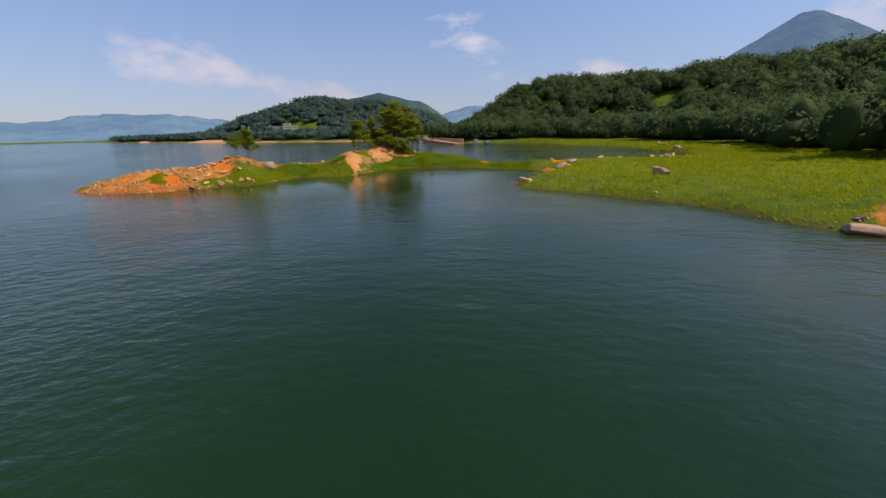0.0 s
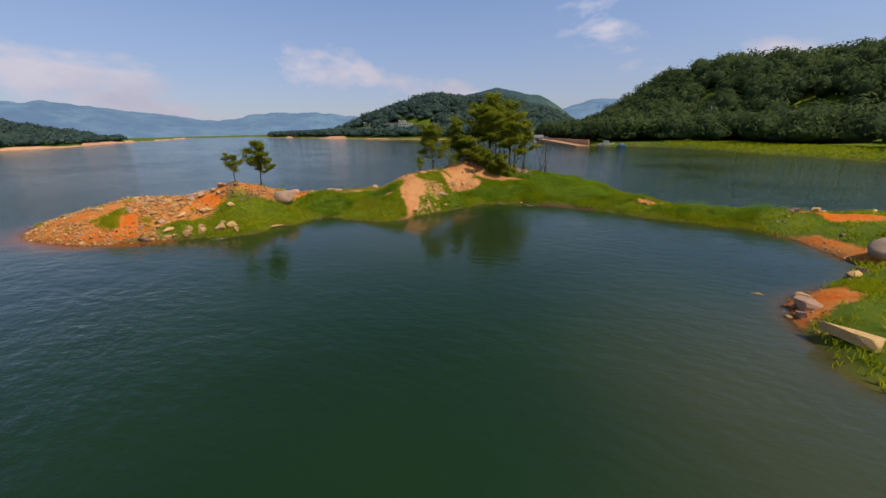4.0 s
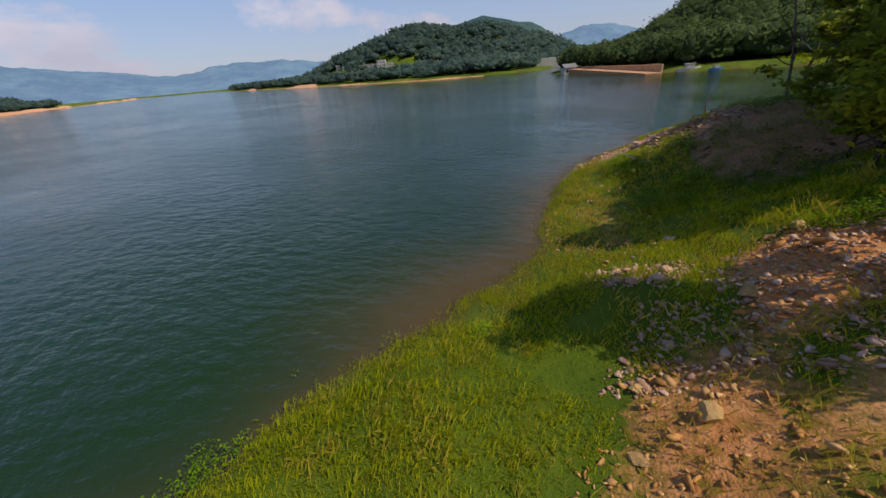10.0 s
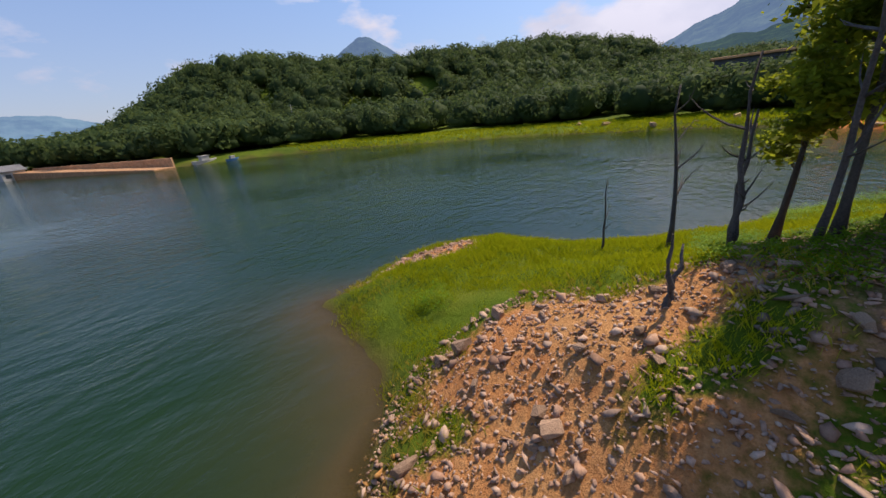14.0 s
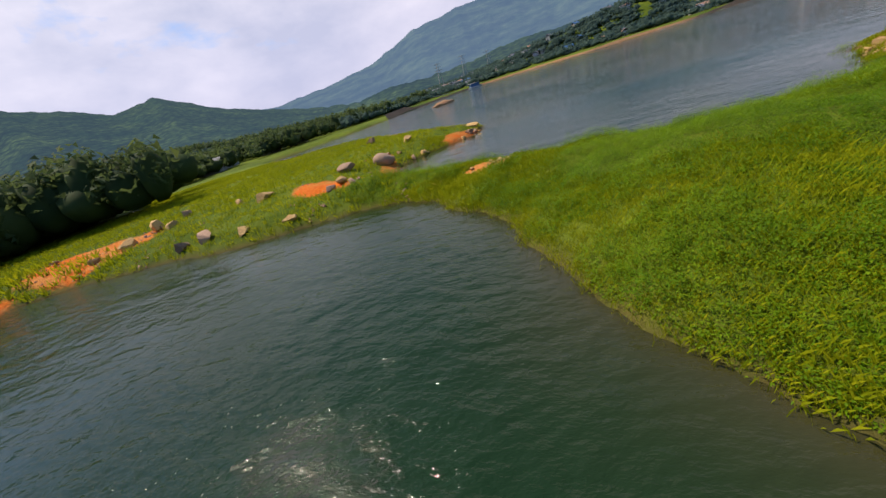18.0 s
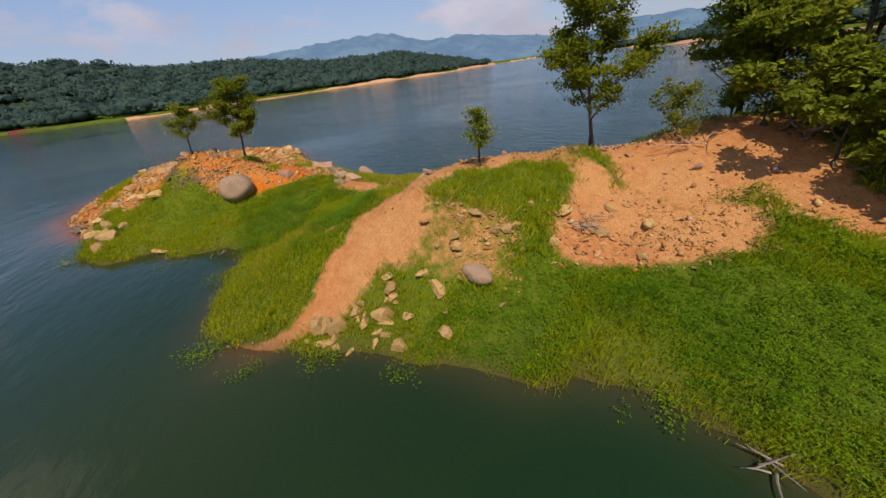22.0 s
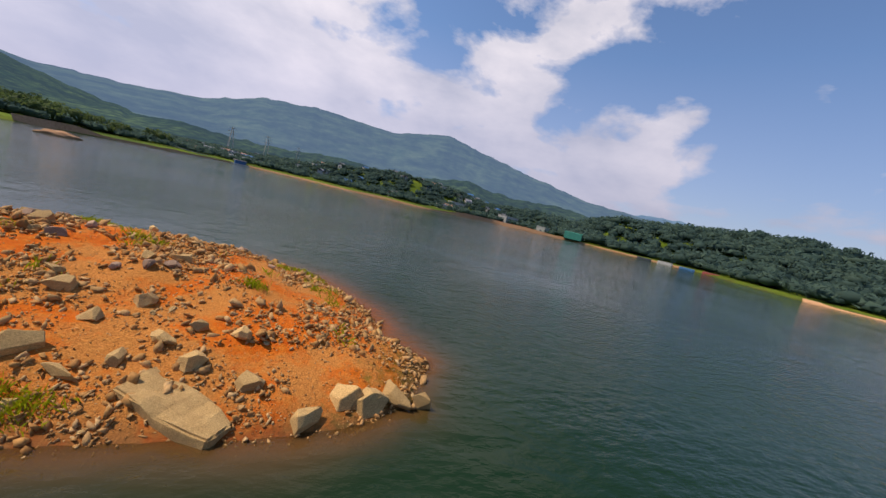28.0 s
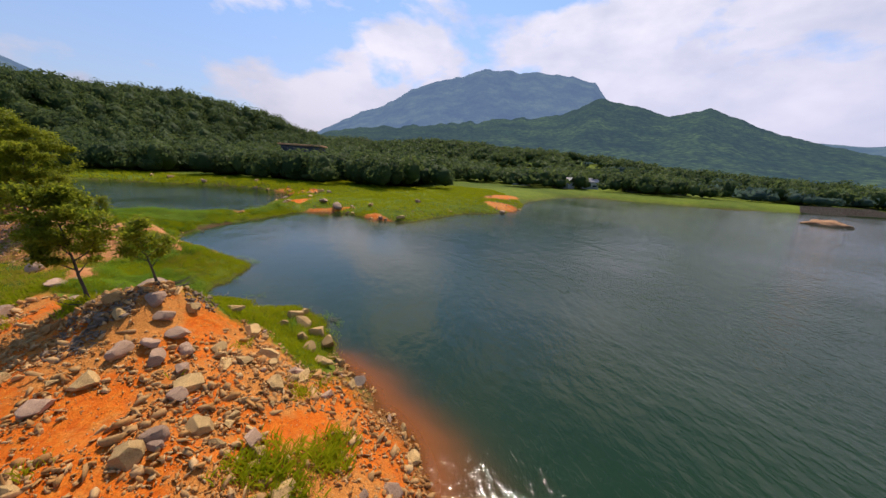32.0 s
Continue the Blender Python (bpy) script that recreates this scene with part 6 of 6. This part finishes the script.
def boat(x, y, turn, s, label, trim=BLUE_PAINT):
    root = tagged(group_at("boat", x, y, 0.0, turn), label, "boat", "boats at the ramp")
    bm = bmesh.new()
    rows = []
    for k in range(9):
        u = k / 8
        w = 1.3 * s * math.sin(math.pi * min(1, 0.35 + 0.65 * (1 - u) ** 0.6) / 2) * (1 - u**4)
        rise = 0.5 * u**3 * s
        rows.append([bm.verts.new((-4 * s + 8 * s * u, sgn * w * f, z * s + rise)) for sgn, f, z in ((-1, 1, 1.1), (-1, 0.7, -0.25), (1, 0.7, -0.25), (1, 1, 1.1))])
    for a, b in zip(rows, rows[1:]):
        for k in range(4):
            bm.faces.new((a[k], a[(k + 1) % 4], b[(k + 1) % 4], b[k]))
    bm.faces.new(rows[0])
    part("hull", bm, trim, root, "painted hull")
    bm = bmesh.new()
    box(bm, (-1.6 * s, -0.9 * s, 0.9 * s), (1.2 * s, 0.9 * s, 2.6 * s), 0.12 * s)
    cabin_ob = part("cabin", bm, PLASTER, root, "white cabin")
    bm = bmesh.new()
    box(bm, (-1.9 * s, -1.05 * s, 2.6 * s), (1.5 * s, 1.05 * s, 2.75 * s), 0.03)
    part("cabin_roof", bm, PLASTER, root)
    bm = bmesh.new()
    box(bm, (1.18 * s, -0.7 * s, 1.6 * s), (1.26 * s, 0.7 * s, 2.3 * s))
    part("windscreen", bm, WINDOW, cabin_ob)
    return root


boat(15.0, 190, 10, 0.75, "white cabin boat moored at the ramp", PLASTER)
boat(20.5, 187, 15, 0.45, "small white and blue boat moored beside it")

# the north hill's houses
for i, (x, y, l, d, h) in enumerate(((-214, 462, 16, 8, 6), (-203, 462, 12, 8, 9), (-193, 460, 14, 7, 5), (-228, 466, 8, 7, 5), (-262, 486, 8, 6, 4), (-278, 498, 7, 6, 4), (-151, 412, 8, 5, 4), (-290, 505, 8, 6, 4), (-143, 464, 12, 6, 4))):
    house(x, y, l * 0.75, d * 0.75, h * 0.7, 8 + 7 * (i % 3), "white building among trees on the far shore", PLASTER, PLASTER if i < 3 else SLATE, 4 if l > 9 else 2, None, i < 3, "houses on the north hill")

# the far village
VILLAGE = np.random.default_rng(77)
made = 0
while made < 100:
    a, far_ = VILLAGE.uniform(166, 216), VILLAGE.uniform(300, 520)
    x, y = -10 + math.sin(radians(a)) * far_, 65 + math.cos(radians(a)) * far_
    if shore_distance([x], [y])[0] < 34:
        continue
    l, h = VILLAGE.uniform(5, 9), VILLAGE.uniform(2.6, 4.6)
    k = int(VILLAGE.integers(0, 5))
    house(x, y, l, l * 0.65, h, VILLAGE.uniform(0, 90), "small village house across the lake", PLASTER, (SLATE, RUST_ROOF, SLATE, BLUE_PAINT, PLASTER)[k], 2, None, k == 4, "village houses")
    made += 1
house(-232, -266, 30, 10, 7, 35, "long white school-like building by the far shore", PLASTER, PLASTER, 8, None, True, "white buildings by the far shore")
house(-262, -244, 16, 9, 5, 40, "white block building by the far shore", PLASTER, PLASTER, 5, None, True, "white buildings by the far shore")
house(-180, -290, 20, 8, 4, 20, "long white hall near the far shore", PLASTER, PLASTER, 5, None, True, "white buildings by the far shore")
for x, y in ((120, -42), (128, -60), (118, -80), (112, -98), (140, -48), (126, -22), (134, -110)):
    house(x, y, 9, 6, 3.4, (x * 7) % 90, "low house with a dull red roof near the shore", PLASTER, RUST_ROOF if x % 4 else SLATE, 2, None, False, "houses by the south-east shore")
net = bmesh.new()
box(net, (-24, -8, 0), (24, 8, 7), 0.4)
net_ob = new("green_shed", mesh_of("green_shed", net, GREENROOF))
net_ob.matrix_basis = pose(-284, -222, float(ground([-284], [-222], False)[0]), 0, 0, 50)
tagged(net_ob, "long green netted shed by the far shore", "shed")
for i, (x, y, l, w, t) in enumerate(((-120, -420, 60, 20, 15), (-210, -400, 70, 16, 30), (-40, -430, 44, 16, -10), (-330, -330, 60, 24, 45), (-150, -470, 40, 14, 10))):
    bm = bmesh.new()
    bmesh.ops.create_grid(bm, x_segments=16, y_segments=6, size=0.5)
    for v in bm.verts:
        px, py = v.co.x * l, v.co.y * w
        c, s = math.cos(radians(t)), math.sin(radians(t))
        gx, gy = x + px * c - py * s, y + px * s + py * c
        v.co = Vector((gx, gy, float(ground([gx], [gy], False)[0]) + 1.2 + 2.0 * noise.noise(Vector((px * 0.06, py * 0.06, i)))))
    tagged(new("bare_field", mesh_of("bare_field", bm, EARTH, True)), "pale terraced earth on the far hillside", "field", "terraced fields", "structure")

# islet, landing stage and walkway in the south-east
islet = bmesh.new()
bmesh.ops.create_icosphere(islet, subdivisions=4, radius=1.0)
for v in islet.verts:
    v.co = Vector((v.co.x * 4.6, v.co.y * 2.4, v.co.z * 1.7 - 0.2)) * (1 + 0.25 * noise.noise(v.co * 2.2))
islet_ob = new("islet", mesh_of("islet", islet, EARTH, True))
islet_ob.matrix_basis = pose(27, -68, 0, 0, 0, 25)
tagged(islet_ob, "small orange earth islet near the shore", "islet", kind="structure")
stage = group_at("floating_stage", 22, -258, 0, 20)
tagged(stage, "blue floating landing stage", "landing stage")
for lo, hi, m_, nm in (((-6, -4, -0.3), (6, 4, 0.6), CONCRETE, "deck"), ((-4, -3, 0.6), (4, 3, 3.2), BLUE_PAINT, "cabin"), ((-4.6, -3.6, 3.2), (4.6, 3.6, 3.6), PLASTER, "roof")):
    bm = bmesh.new()
    box(bm, lo, hi, 0.08)
    part(nm, bm, m_, stage)
gang = bmesh.new()
box(gang, (-32, -1.2, -0.2), (32, 1.2, 0.3), 0.05)
gang_ob = new("walkway", mesh_of("walkway", gang, PLASTER))
gang_ob.matrix_basis = pose(50, -236, 2.2, 0, -4, 38)
tagged(gang_ob, "long white walkway down to the landing stage", "walkway")
for i in range(5):
    raft = bmesh.new()
    box(raft, (-5, -2.5, -0.2), (5, 2.5, 1.4 + 0.5 * (i % 2)), 0.1)
    raft_ob = new("raft_house", mesh_of("raft_house", raft, (STEEL, PLASTER, BLUE_PAINT, RED_PAINT, PLASTER)[i]))
    raft_ob.matrix_basis = pose(-300 - 9 * i, -150 + 12 * i, 0, 0, 0, 120)
    tagged(raft_ob, "low floating raft house moored by the far shore", "raft", "raft houses")


# bare bands of earth that the low water leaves along the far shores
def shore_band(name, line, width, seed, label):
    pts = []
    for (ax, ay), (bx, by) in zip(line, line[1:]):
        k = max(2, int(math.hypot(bx - ax, by - ay) / 6))
        pts += [(ax + (bx - ax) * j / k, ay + (by - ay) * j / k) for j in range(k)]
    p = np.array(pts)
    way = np.gradient(p, axis=0)
    way /= np.linalg.norm(way, axis=1)[:, None]
    side = np.stack([-way[:, 1], way[:, 0]], -1)
    if shore_distance(p[:, 0] + side[:, 0] * 12, p[:, 1] + side[:, 1] * 12).mean() < 0:
        side = -side
    w = width * smooth_step(0.42, 0.66, vnoise(p[:, 0], p[:, 1], 60, seed)) + 0.3
    jag = (vnoise(p[:, 0], p[:, 1], 14, seed + 1) - 0.5) * 1.6
    rows = []
    for f, z in ((-0.8, -0.6), (0.0, 0.5), (0.5, 1.3), (1.0, 2.0)):
        q = p + side * (w * f + jag)[:, None]
        rows.append(np.concatenate([q, np.maximum(z * w / width, ground(q[:, 0], q[:, 1], False) * (f > 0.4) * 0.5 + z * w / width)[:, None]], 1))
    n = len(p)
    i = np.arange(3)[:, None] * n + np.arange(n - 1)
    faces = np.stack([i, i + 1, i + n + 1, i + n], -1).reshape(-1, 4)
    tagged(new(name, mesh_np(name, np.concatenate(rows), faces, EARTH, True)), label, "beach", kind="structure")


shore_band("beach_west", FAR_SHORE[0:7], 1.7, 301, "bare orange earth band along the far western shore")
shore_band("beach_north", FAR_SHORE[8:14], 3.2, 304, "bare tan earth band along the foot of the north hill")
shore_band("beach_south", MAIN_SOUTH[12:], 0.7, 307, "bare orange earth band along the village shore")
dam = bmesh.new()
box(dam, (-24, -3, -3), (24, 3, 7.5), 0.2)
dam_ob = new("dam", mesh_of("dam", dam, CONCRETE))
dam_ob.matrix_basis = pose(-12, 421, 0, 0, 0, 0)
tagged(dam_ob, "low grey concrete dam across the narrows", "dam", kind="structure")

bag = bmesh.new()
bmesh.ops.create_icosphere(bag, subdivisions=3, radius=0.5)
for v in bag.verts:
    v.co = Vector((v.co.x * 0.24, v.co.y * 0.17, v.co.z * 0.13)) * (1 + 0.5 * noise.noise(v.co * 4))
bag_ob = new("plastic_bag", mesh_of("plastic_bag", bag, YELLOW, True))
bag_ob.matrix_basis = pose(-5.3, 65.9, 0.18, 0, 8, 40)
tagged(bag_ob, "small crumpled yellow plastic bag washed ashore", "litter")
for i, (x, y, s) in enumerate(((-19.6, 81.5, 0.45), (-19.0, 81.1, 0.4), (-20.8, 86.3, 0.5), (-20.6, 86.9, 0.4), (-20.9, 85.4, 0.35))):
    rock("rock", (SMALL_TANS + SMALL_PINKS)[i], x, y, s, s * 0.5, s * 0.5, 50 * i, "bright tan stone lying near the shore", 10, 0.15, None, "bright stones on the north shore")
